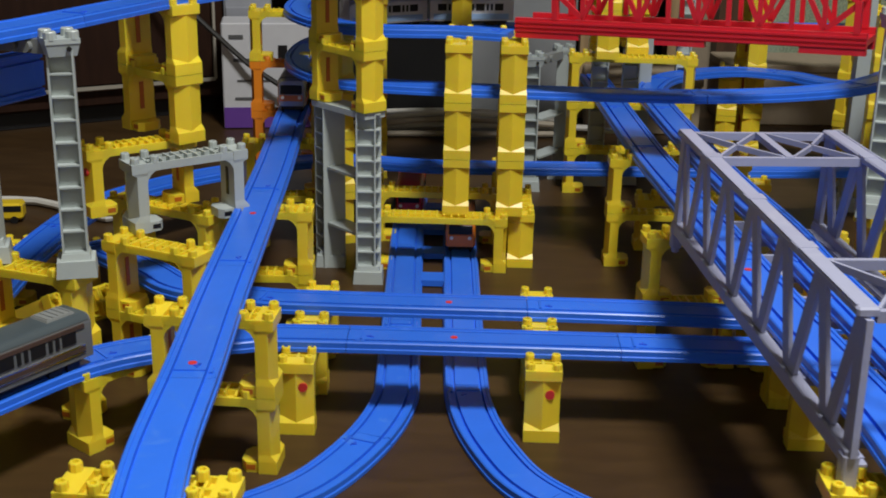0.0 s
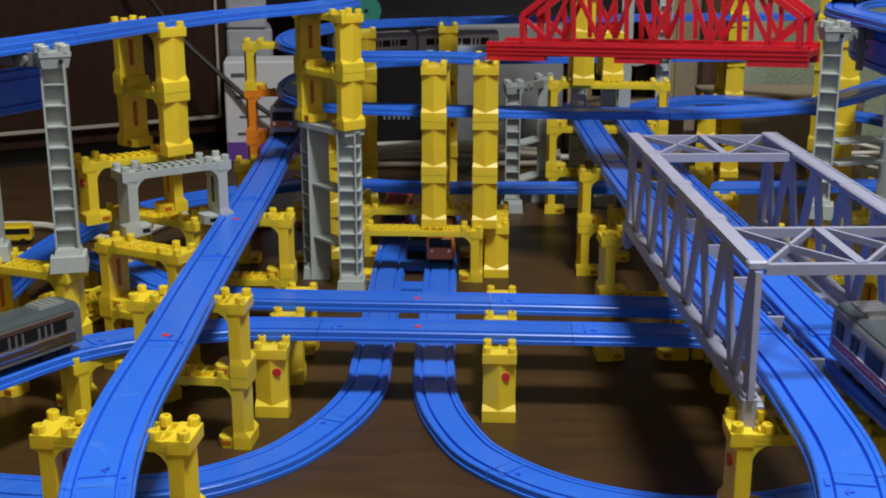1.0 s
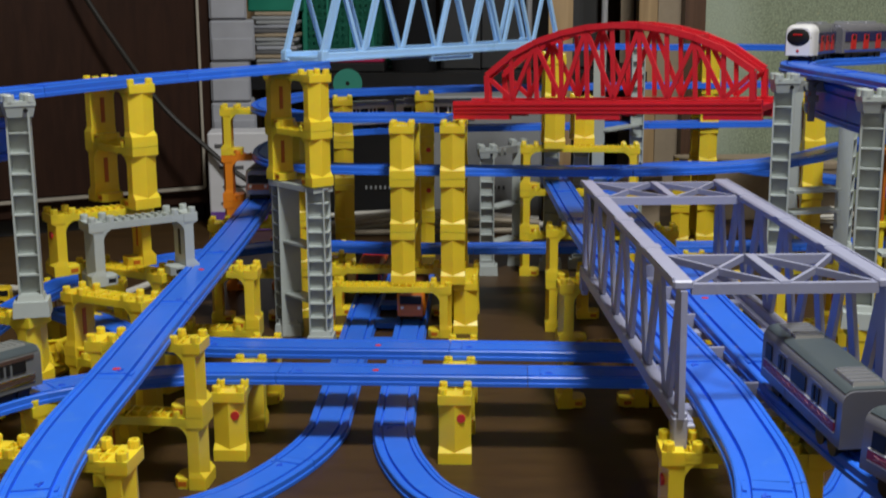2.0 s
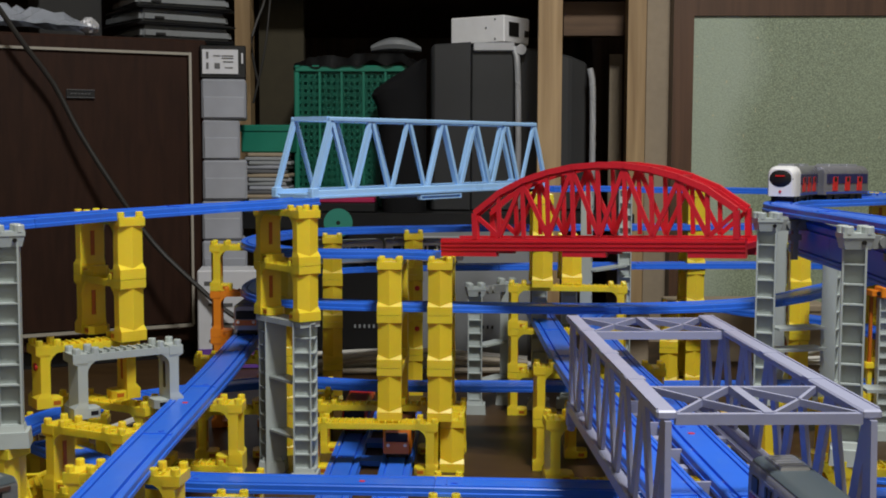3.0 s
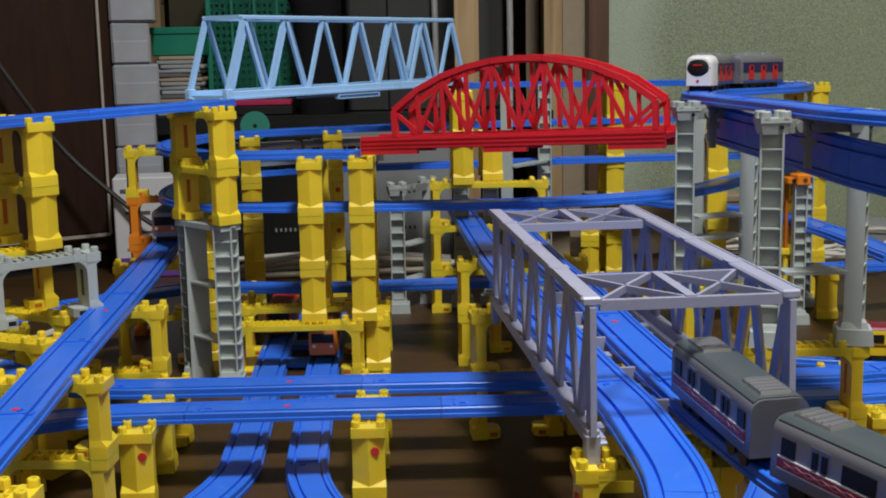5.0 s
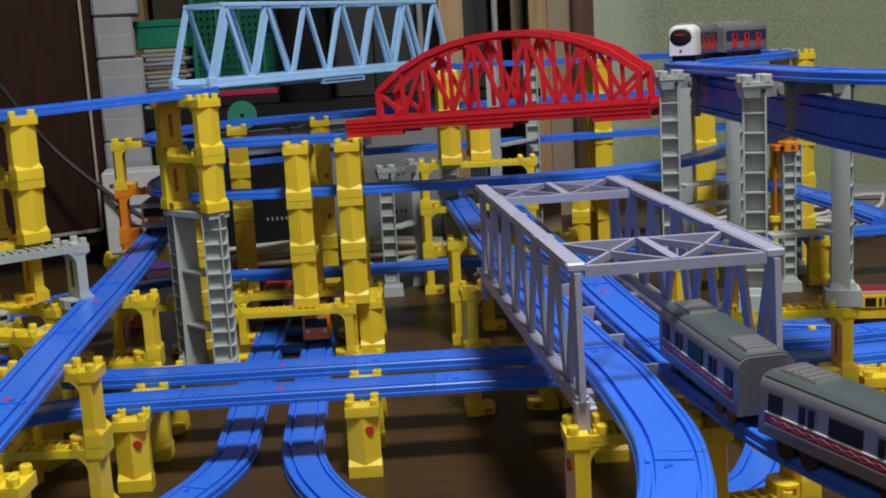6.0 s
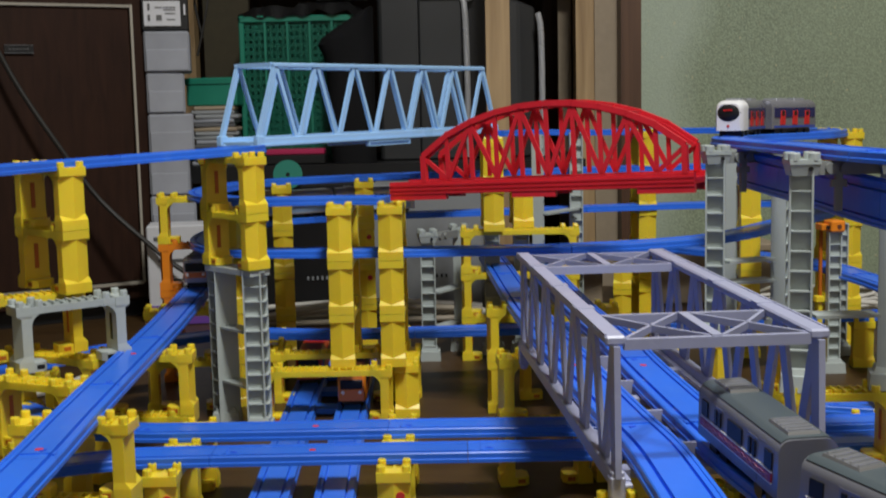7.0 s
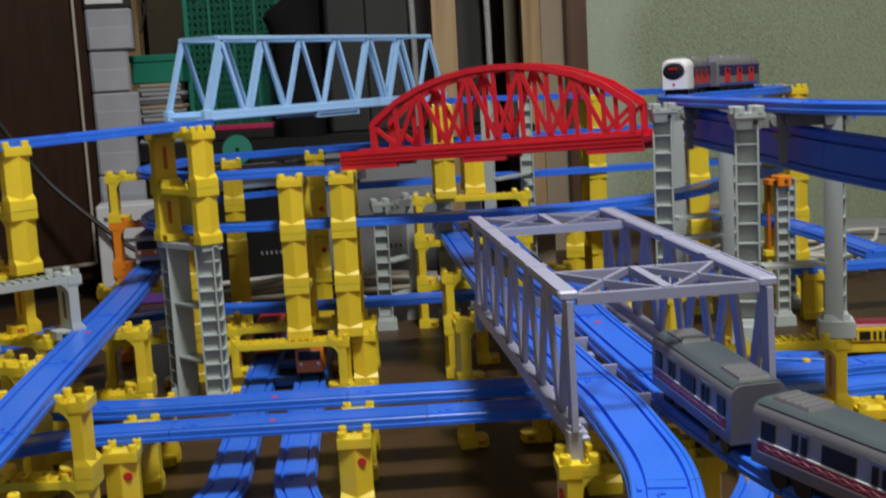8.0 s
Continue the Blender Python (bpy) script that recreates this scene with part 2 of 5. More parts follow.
def bar(bm, a, b, w, h, up=(0, 0, 1)):
    """A square bar from a to b, w wide and h along up."""
    a, b, up = Vector(a), Vector(b), Vector(up)
    d = (b - a).normalized()
    s = d.cross(up)
    if s.length < 1e-4:
        s = d.cross(Vector((1, 0, 0)))
    s.normalize()
    t = s.cross(d).normalized()
    rings = [[p + s * (i * w / 2) + t * (j * h / 2) for i, j in ((-1, -1), (1, -1), (1, 1), (-1, 1))] for p in (a, b)]
    return loft(bm, rings)


def tube(bm, pts, r, sides=8):
    pts = [Vector(p) for p in pts]
    rings = []
    for i, p in enumerate(pts):
        d = (pts[min(i + 1, len(pts) - 1)] - pts[max(i - 1, 0)]).normalized()
        s = d.cross(Vector((0, 0, 1)))
        s = s.normalized() if s.length > 1e-3 else Vector((1, 0, 0))
        t = s.cross(d)
        rings.append([p + (s * math.cos(a) + t * math.sin(a)) * r for a in [2 * math.pi * k / sides for k in range(sides)]])
    return loft(bm, rings)


def cyl(bm, c, r, h, axis="z", sides=16):
    rings = []
    for z in (-h / 2, h / 2):
        ring = []
        for k in range(sides):
            a = 2 * math.pi * k / sides
            u, v = r * math.cos(a), r * math.sin(a)
            ring.append(Vector(c) + Vector({"z": (u, v, z), "y": (u, z, v), "x": (z, u, v)}[axis]))
        rings.append(ring)
    return loft(bm, rings)


def mesh_of(name, bm, mat, smooth=False, bevel=0.0, steps=1):
    bmesh.ops.recalc_face_normals(bm, faces=bm.faces)
    if bevel:
        bmesh.ops.bevel(bm, geom=list(bm.edges), offset=bevel, segments=steps, affect="EDGES", clamp_overlap=True)
    me = bpy.data.meshes.new(name)
    bm.to_mesh(me)
    bm.free()
    me.materials.append(mat)
    if smooth:
        me.shade_smooth()
        me.set_sharp_from_angle(angle=radians(35))
    return me


def part(name, bm, mat, parent, label="", smooth=False, bevel=0.0, steps=1):
    ob = new(name, mesh_of(name, bm, mat, smooth, bevel, steps) if isinstance(bm, bmesh.types.BMesh) else bm)
    ob.parent = parent
    return tagged(ob, label)


def thing(name, label, category, group="", kind=""):
    return tagged(new(name), label, category, group, kind)


def solid(name, bm, mat, label, category, group="", kind="", smooth=False, bevel=0.0):
    return tagged(new(name, mesh_of(name, bm, mat, smooth, bevel)), label, category, group, kind)


def B():
    return bmesh.new()


def curve_through(pts, step=0.012):
    """A smooth line through points in space, at even steps."""
    pts = [Vector(p) for p in pts]
    ext = [pts[0] * 2 - pts[1]] + pts + [pts[-1] * 2 - pts[-2]]
    dense = []
    for i in range(1, len(ext) - 2):
        a, b, c, d = ext[i - 1:i + 3]
        for k in range(24):
            t = k / 24
            dense.append(0.5 * (2 * b + (c - a) * t + (2 * a - 5 * b + 4 * c - d) * t * t + (3 * b - a - 3 * c + d) * t ** 3))
    dense.append(pts[-1])
    out, left = [dense[0]], step
    for a, b in zip(dense, dense[1:]):
        seg = (b - a).length
        while seg >= left:
            a = a.lerp(b, left / seg)
            out.append(a.copy())
            seg, left = (b - a).length, step
        left -= seg
    return out


# ---- the room ----
def plane_box(name, c, s, mat, label, category):
    return solid(name, box(B(), c, s), mat, label, category, kind="structure")


plane_box("floor", (0.0, 1.3, -0.02), (4.6, 4.2, 0.04), M_FLOOR, "dark brown wooden floor, worn and slightly glossy", "floor")
plane_box("ceiling", (0.0, 1.3, 2.42), (4.6, 4.2, 0.04), M_PLASTER, "plain cream ceiling", "ceiling")
plane_box("wall_west", (-2.32, 1.3, 1.2), (0.04, 4.2, 2.4), M_PLASTER, "plain cream plaster wall", "wall")
plane_box("wall_east", (2.32, 1.3, 1.2), (0.04, 4.2, 2.4), M_PLASTER, "plain cream plaster wall", "wall")
plane_box("wall_south", (0.0, -0.82, 1.2), (4.6, 0.04, 2.4), M_PLASTER, "plain cream plaster wall", "wall")
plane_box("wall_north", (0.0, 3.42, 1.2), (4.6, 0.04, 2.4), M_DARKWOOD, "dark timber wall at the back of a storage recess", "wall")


# storage recess, cabinet and boxes behind the layout
def cabinet():
    t = thing("cabinet", "dark brown veneered cabinet with a pale framed front", "cabinet")
    w, d, h = 0.80, 0.42, 0.52
    part("body", box(B(), (-w / 2 + 0.006, d / 2, h / 2 + 0.03), (w + 0.012, d, h)), M_CABINET, t, bevel=0.004)
    part("plinth", box(B(), (-w / 2, d / 2 + 0.01, 0.016), (w - 0.03, d - 0.03, 0.03)), M_BLACK, t)
    part("door", box(B(), (-w / 2 + 0.0, -0.005, h / 2 + 0.035), (w - 0.05, 0.008, h - 0.06)), M_CABINET, t, bevel=0.002)
    for nm, c, s in (("side_trim", (-0.022, -0.011, h / 2 + 0.035), (0.0042, 0.005, h - 0.055)), ("top_trim", (-w / 2, -0.011, h + 0.005), (w - 0.045, 0.005, 0.0042)), ("bottom_trim", (-w / 2, -0.011, 0.062), (w - 0.045, 0.005, 0.005))):
        part(nm, box(B(), c, s), M_TAPE, t, "thin pale trim strip")
    plate = part("nameplate", box(B(), (-0.205, -0.0105, h - 0.066), (0.045, 0.004, 0.013)), M_BLACK, t, "small dark metal nameplate")
    bm = B()
    for zz in (-0.0062, 0.0062):
        box(bm, (-0.205, -0.0128, h - 0.066 + zz), (0.045, 0.002, 0.0011))
    for k in range(6):
        box(bm, (-0.205 + (k - 2.5) * 0.0055, -0.0128, h - 0.066), (0.0036, 0.0012, 0.0016))
    part("plate_marks", bm, M_GREYDARK, plate)
    t.matrix_world = pose(-0.345, 2.06, 0, 0, 0, 31)
    return t


cabinet()


def flat_box(name, c, s, rot, mat, label, category="box", lid=True):
    t = thing(name, label, category)
    part("body", box(B(), (0, 0, s[2] / 2), s), mat, t, bevel=0.002)
    if lid:
        part("lid", box(B(), (0, 0, s[2] - 0.006), (s[0] + 0.005, s[1] + 0.005, 0.013)), mat, t, bevel=0.002)
    t.matrix_world = pose(*c, 0, 0, rot)
    return t


# stacked cartons beside the cabinet
def storage_box(x, y, z, w, d, h, rot, mat):
    t = thing("storage_box", "pale grey carton in a tall stack beside the cabinet", "box", "stacked cartons")
    part("body", box(B(), (0, 0, h / 2), (w, d, h)), mat, t, bevel=0.003)
    part("front_flap", box(B(), (0, -d / 2 - 0.0012, h * 0.30), (w - 0.006, 0.0028, h * 0.52)), mat, t, bevel=0.001)
    t.matrix_world = pose(x, y, z, 0, 0, rot)


z = 0.0
for k, (dx, w) in enumerate(((0.0, 0.075), (0.003, 0.072), (-0.002, 0.076), (-0.004, 0.067), (0.001, 0.075), (-0.006, 0.063), (0.001, 0.075))):
    storage_box(-0.3165 + dx, 2.112, z, w, 0.12, 0.0685, 11 + (k % 3), M_LAVENDER)
    z += 0.0692


def label_box(c):
    t = thing("label_box", "small black box with a white printed label on a stack", "box")
    part("body", box(B(), (0, 0, 0.028), (0.078, 0.10, 0.056)), M_BLACK, t, bevel=0.002)
    part("label_sheet", box(B(), (-0.0045, -0.0515, 0.028), (0.060, 0.003, 0.041)), M_PAPER, t)
    bm = B()
    for x, zz, w, hh in ((-0.026, 0.039, 0.004, 0.011), (-0.026, 0.021, 0.004, 0.010), (-0.0095, 0.021, 0.009, 0.009), (0.008, 0.034, 0.020, 0.0014), (0.008, 0.038, 0.020, 0.0014), (0.009, 0.028, 0.017, 0.0014), (-0.010, 0.038, 0.012, 0.0014), (0.010, 0.018, 0.014, 0.0014)):
        box(bm, (x, -0.0532, zz), (w, 0.002, hh))
    part("print", bm, M_GREYDARK, t)
    part("side_mark", box(B(), (0.0325, -0.0510, 0.034), (0.003, 0.003, 0.018)), M_PAPER, t)
    t.matrix_world = pose(*c, 0, 0, 12)


label_box((-0.3160, 2.106, 0.4852))

# grey cases with rounded corners piled on the cabinet, black sheets between them
def document_case(x, y, z, rot):
    t = thing("document_case", "grey glossy plastic case with rounded edges in a pile", "case", "piled cases")
    part("shell", box(B(), (0, 0, 0.0125), (0.172, 0.172, 0.0245), taper=0.97), M_PALEGREY, t, smooth=True, bevel=0.0075, steps=3)
    part("rim", box(B(), (0, 0, 0.0020), (0.174, 0.174, 0.0026)), M_BLACK, t, "black rubber rim", bevel=0.001)
    part("latch", box(B(), (-0.05, -0.0860, 0.010), (0.018, 0.004, 0.005)), M_BLACK, t, bevel=0.001)
    t.matrix_world = pose(x, y, z, 0, 0, rot)


for k in range(6):
    zc = 0.551 + 0.0285 * k
    document_case(-0.440 + (0.006, -0.003, 0.004)[k % 3], 2.205, zc + 0.0036, 35 + (0, 4, -3)[k % 3])
    flat_box("dark_sheet", (-0.437 + 0.004 * (k % 2), 2.205, zc), (0.181, 0.181, 0.0034), 36 - 3 * (k % 2), M_BLACK, "black sheet sticking out between grey cases", "sheet", lid=False)
flat_box("black_case", (-0.615, 2.16, 0.551), (0.11, 0.10, 0.20), 31, M_BLACK, "black box standing on the cabinet", "box", lid=False)
random.seed(11)
bag = B()
vsb = []
for i in range(15):
    row = []
    for j in range(9):
        fall = math.sin(math.pi * (j + 0.5) / 9) * math.sin(math.pi * (i + 0.6) / 15.2)
        row.append(bag.verts.new((-0.245 + 0.0175 * i, -0.05 + 0.0125 * j, 0.010 + 0.046 * fall * random.uniform(0.45, 1.0))))
    vsb.append(row)
for i in range(14):
    for j in range(8):
        bag.faces.new((vsb[i][j], vsb[i + 1][j], vsb[i + 1][j + 1], vsb[i][j + 1]))
bmesh.ops.solidify(bag, geom=list(bag.faces), thickness=0.010)
solid("plastic_bag", bag, M_FOIL, "crumpled clear and grey plastic bag on the cabinet", "bag").matrix_world = pose(-0.515, 2.02, 0.551, 0, 0, 31)
ball = B()
bmesh.ops.create_icosphere(ball, subdivisions=3, radius=0.0165)
for v in ball.verts:
    v.co *= 0.90 + 0.22 * noise.noise(v.co * 170) + 0.10 * noise.noise(v.co * 420)
low = min(v.co.z for v in ball.verts)
bmesh.ops.translate(ball, verts=ball.verts, vec=(0, 0, -low))
solid("foil_ball", ball, M_BRIGHTFOIL, "crumpled ball of shiny metal foil on the cabinet", "foil ball").matrix_world = pose(-0.515, 1.995, 0.551, 0, 0, 31)


def holed_panel(w, h, n, m, thick):
    """A perforated panel in the local xz plane, one sheet with n by m square holes."""
    bm = B()
    def lines(size, count):
        cell = size / count
        return [v for k in range(count) for v in (k * cell, k * cell + cell * 0.30, k * cell + cell * 0.70)] + [size]
    xs, zs = lines(w, n), lines(h, m)
    grid = [[bm.verts.new((x - w / 2, 0, z)) for z in zs] for x in xs]
    for i in range(len(xs) - 1):
        for k in range(len(zs) - 1):
            if not (i % 3 == 1 and k % 3 == 1):
                bm.faces.new((grid[i][k], grid[i + 1][k], grid[i + 1][k + 1], grid[i][k + 1]))
    bmesh.ops.solidify(bm, geom=list(bm.faces), thickness=thick)
    return bm


def crate():
    t = thing("storage_crate", "green perforated plastic crate on a dark shelf", "crate")
    w, d, h = 0.205, 0.17, 0.268
    part("front_panel", holed_panel(w, h, 19, 20, 0.004), M_GREEN, t)
    side = part("side_panel", holed_panel(d, h, 14, 19, 0.004), M_GREEN, t)
    side.matrix_world = pose(w / 2, d / 2, 0, 0, 0, 90)
    part("side_panel", box(B(), (-w / 2, d / 2, h / 2), (0.004, d - 0.006, h)), M_GREEN, t)
    part("back_panel", box(B(), (0, d, h / 2), (w, 0.004, h)), M_GREEN, t)
    for x in (-w / 2, w / 2):
        part("corner_post", box(B(), (x, 0, h / 2), (0.010, 0.008, h)), M_GREEN, t, bevel=0.002)
    for k in range(1, 5):
        part("upright_rib", box(B(), (-w / 2 + w * k / 5 + 0.002, -0.0035, h / 2), (0.0040, 0.0036, h - 0.01)), M_GREEN, t)
    part("rim", box(B(), (0, -0.0035, h - 0.006), (w + 0.006, 0.006, 0.012)), M_GREEN, t, bevel=0.0015)
    part("bottom_panel", box(B(), (0, d / 2, 0.003), (w - 0.008, d - 0.008, 0.006)), M_GREEN, t)
    return t


crate().matrix_world = pose(-0.1095, 2.26, 0.252, 0, 0, 2)
drape = B()
random.seed(21)
rows = []
for i in range(27):
    u = i / 26
    row = []
    for j in range(11):
        v = j / 10
        edge = min(1.0, 7 * u, 7 * (1 - u), 5 * v + 0.35)
        lump = 0.011 + 0.009 * noise.noise((u * 7, v * 5, 2.0)) + 0.006 * noise.noise((u * 19, v * 13, 5.0))
        if abs(u - 0.66) < 0.20:
            lump = 0.020 + 0.002 * noise.noise((u * 9, v * 9, 1.0))
        sag = -0.016 * (0.6 + 0.7 * noise.noise((u * 9, 0.3, 4.0))) if j == 0 else 0.0
        row.append(drape.verts.new((-0.218 + 0.240 * u, 2.249 + 0.15 * v, 0.5245 + max(0.0, lump) * edge + sag)))
    rows.append(row)
for i in range(26):
    for j in range(10):
        drape.faces.new((rows[i][j], rows[i + 1][j], rows[i + 1][j + 1], rows[i][j + 1]))
bmesh.ops.solidify(drape, geom=list(drape.faces), thickness=0.004)
solid("plastic_sheet", drape, M_BLACK, "crumpled black plastic sheet draped over the green crate", "plastic sheet", smooth=True)
sil = B()
rings = []
for i in range(9):
    u = i / 8
    r = 0.0135 * math.sin(math.pi * (0.12 + 0.80 * u)) + 0.002
    rings.append([Vector((-0.075 + 0.094 * u, 2.285 + r * 1.4 * math.cos(q), 0.5465 + r * (1 + math.sin(q)) * 0.9)) for q in [2 * math.pi * k / 10 for k in range(10)]])
solid("wrapped_package", loft(sil, rings), M_PALEGREY, "grey shiny wrapped package lying on the black tray", "package", smooth=True)
flat_box("plastic_tray", (-0.258, 2.26, 0.358), (0.092, 0.12, 0.050), -3, M_GREEN, "green plastic tray with a thick rim", "tray")
for k in range(14):
    flat_box("magazine", (-0.263 + 0.003 * (k % 3), 2.255, 0.2505 + 0.00765 * k), (0.078 - 0.004 * (k % 4 == 1), 0.12, 0.0073), 3 * (k % 2) - 1 + (k * 7 % 5), (M_LAVENDER, M_GREYBOX, M_GREYDARK, M_GREYBOX, M_CARD)[k * 3 % 5], "pale magazine lying in a stack", "magazine", lid=False)


def crt_television():
    t = thing("television", "old charcoal tube television with silver trim, turned sideways", "television")
    def shell(stations):
        return loft(B(), [[Vector((x, y0, 0.0)), Vector((x, 0.22, 0.0)), Vector((x, 0.22, h)), Vector((x, y0, h))] for x, y0, h in stations])
    part("case", shell(((0.0, 0.012, 0.300), (0.006, 0.002, 0.308), (0.075, 0.0, 0.312), (0.075, 0.0, 0.312))), M_TV, t, bevel=0.003)
    part("rear_housing", shell(((0.076, 0.006, 0.304), (0.156, 0.006, 0.304))), M_TV, t, bevel=0.003)
    part("tube_cover", shell(((0.164, 0.012, 0.304), (0.20, 0.014, 0.300), (0.26, 0.022, 0.288), (0.292, 0.040, 0.276))), M_TV, t, bevel=0.004)
    for x0, x1, zt in ((0.158, 0.163, 0.306), (0.288, 0.300, 0.276)):
        pts = [(x1, 0.002, 0.004), (x1 + 0.001, 0.000, zt * 0.5), (x1 - 0.002, 0.000, zt * 0.9), (x0 - 0.004, 0.003, zt)]
        part("trim_strip", tube(B(), curve_through(pts, 0.02), 0.0058, 8), M_TVTRIM, t, "silver trim strip", smooth=True)
    part("top_trim", box(B(), (0.118, 0.002, 0.303), (0.076, 0.010, 0.016)), M_TVTRIM, t, "silver trim strip", bevel=0.002)
    part("knob", cyl(B(), (0.168, 0.0, 0.298), 0.0095, 0.010, "y", 20), M_TVTRIM, t, "silver knob")
    t.matrix_world = pose(0.038, 2.245, 0.2505, 0, 0, 0)


crt_television()


def white_device():
    t = thing("small_appliance", "small white appliance with a dark opening on the television", "appliance")
    part("body", box(B(), (0, 0, 0.025), (0.120, 0.090, 0.050)), M_WHITE, t, bevel=0.002)
    part("opening", box(B(), (0.0600, -0.012, 0.026), (0.003, 0.034, 0.026)), M_BLACK, t, "black socket opening")
    part("socket", box(B(), (0.0600, 0.034, 0.020), (0.003, 0.012, 0.012)), M_BLACK, t)
    for x, zz in ((0.040, 0.007), (0.040, 0.043), (0.020, 0.028)):
        part("screw", cyl(B(), (x, -0.0452, zz), 0.0016, 0.002, "y", 8), M_BLACK, t)
    t.matrix_world = pose(0.1476, 2.330, 0.5632, 0, 0, -32)


white_device()
rings = []
for z, left in ((0.2505, -0.046), (0.33, -0.052), (0.42, -0.052), (0.445, -0.058), (0.462, -0.067), (0.474, -0.060), (0.486, -0.043), (0.498, -0.024), (0.510, -0.004), (0.520, 0.014), (0.527, 0.027)):
    cx, rx = (left + 0.034) / 2, (0.034 - left) / 2
    ring = []
    for k in range(20):
        q = 2 * math.pi * k / 20
        w = 1.0 + 0.06 * noise.noise((3 * math.cos(q), 3 * math.sin(q), z * 22))
        ring.append(Vector((cx + rx * math.copysign(abs(math.cos(q)) ** 0.7, math.cos(q)), 2.205 + 0.034 * math.sin(q) * w, z)))
    rings.append(ring)
bag = thing("black_bag", "soft black bag slumped beside the television", "bag")
part("body", loft(B(), rings[:6]), M_CLOTH, bag, smooth=True)
part("top_fold", loft(B(), rings[5:]), M_CLOTH, bag, smooth=True)

# shelf, posts and wall boards of the recess
plane_box("shelf", (0.02, 2.42, 0.235), (0.78, 0.50, 0.03), M_BLACK, "black painted shelf carrying crate and television", "shelf")
plane_box("shelf_upright", (-0.3345, 2.375, 1.0), (0.030, 0.04, 2.0), M_POST, "pale timber post at the edge of the recess", "post")
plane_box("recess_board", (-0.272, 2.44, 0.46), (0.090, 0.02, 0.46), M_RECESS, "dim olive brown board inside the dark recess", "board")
# upper shelf runs on unseen, left and back, to shade the rear wall
plane_box("shelf_top", (-0.945, 2.88, 0.684), (2.73, 1.04, 0.03), M_DARKWOOD, "dark wooden upper shelf board, extended unseen to shade the recess", "shelf")
plane_box("recess_lintel", (-0.03, 2.351, 0.684), (0.55, 0.016, 0.034), M_POST, "pale timber edge of the upper shelf", "beam")
plane_box("post_front", (0.2535, 2.12, 1.2), (0.041, 0.045, 2.4), M_POST, "light timber post, floor to ceiling", "post")
plane_box("post_back", (0.424, 2.33, 1.2), (0.034, 0.06, 2.4), M_POST, "narrow light timber post", "post")
plane_box("post_side", (0.4625, 2.32, 1.2), (0.042, 0.05, 2.4), M_CARD, "pale board fixed beside the wall frame", "post")
plane_box("wall_frame_side", (0.5025, 2.28, 1.2), (0.037, 0.07, 2.4), M_FRAMEWOOD, "brown timber frame upright beside the wall", "frame")
plane_box("wall_frame_top", (1.4105, 2.28, 0.628), (1.779, 0.06, 0.036), M_FRAMEWOOD, "brown timber rail across the wall", "frame")
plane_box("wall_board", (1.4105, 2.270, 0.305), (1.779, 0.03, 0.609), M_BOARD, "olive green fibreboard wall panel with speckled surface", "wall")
plane_box("wall_upper", (1.4105, 2.31, 1.523), (1.779, 0.03, 1.754), M_PLASTER, "plain plaster wall above the rail", "wall")
plane_box("recess_beam", (0.355, 2.44, 0.622), (0.126, 0.05, 0.066), M_BEAM, "old timber beam inside the recess", "beam")
plane_box("recess_slat", (0.403, 2.50, 0.28), (0.026, 0.02, 0.556), M_CARD, "pale slat standing in the dark recess", "board")

# computer case, cartons and clutter on the floor behind the tracks
def dark_box(c, s, rot, mat, label, name="equipment_box"):
    t = thing(name, label, "box")
    part("case", box(B(), (0, 0, s[2] / 2), s), mat, t, bevel=0.004)
    bm = B()
    for k in range(6):
        box(bm, (-0.006 + 0.008 * k, -s[1] / 2 - 0.001, s[2] * 0.285), (0.0032, 0.004, 0.0055))
    part("vent_slots", bm, M_GREYBOX if mat is M_BLACK else M_BLACK, t)
    t.matrix_world = pose(*c, 0, 0, rot)
    return t


dark_box((-0.075, 2.16, 0), (0.20, 0.26, 0.225), 2, M_BLACK, "black equipment box with a row of small vents")
dark_box((0.128, 2.17, 0), (0.196, 0.24, 0.2175), -2, M_GREYBOX, "pale grey metal equipment box with dark slots")
flat_box("thin_black_case", (-0.112, 2.205, 0.2505), (0.11, 0.06, 0.0165), 1, M_BLACK, "thin black case lying on the shelf", "case", lid=False)
flat_box("red_case", (-0.112, 2.205, 0.2672), (0.105, 0.055, 0.010), 2, M_MAGENTA, "thin magenta red case lying on a black case", "case", lid=False)
def printed_carton():
    t = thing("carton", "white printed carton with a purple base strip on the floor", "box")
    part("body", box(B(), (0, 0, 0.083), (0.135, 0.075, 0.164)), M_PAPER, t, bevel=0.002)
    part("base_strip", box(B(), (0, -0.0378, 0.018), (0.133, 0.003, 0.032)), M_PURPLE, t, "purple printed strip")
    for x, zz, w, hh in ((-0.045, 0.144, 0.022, 0.006), (-0.030, 0.108, 0.040, 0.005), (-0.020, 0.076, 0.050, 0.003), (-0.036, 0.048, 0.026, 0.004)):
        part("print_bar", box(B(), (x, -0.0378, zz), (w, 0.002, hh)), M_GREYDARK, t)
    part("flap_mark", box(B(), (0.026, -0.0385, 0.120), (0.014, 0.003, 0.022), 0), M_BLACK, t)
    t.matrix_world = pose(-0.268, 2.000, 0, 0, 0, 9)


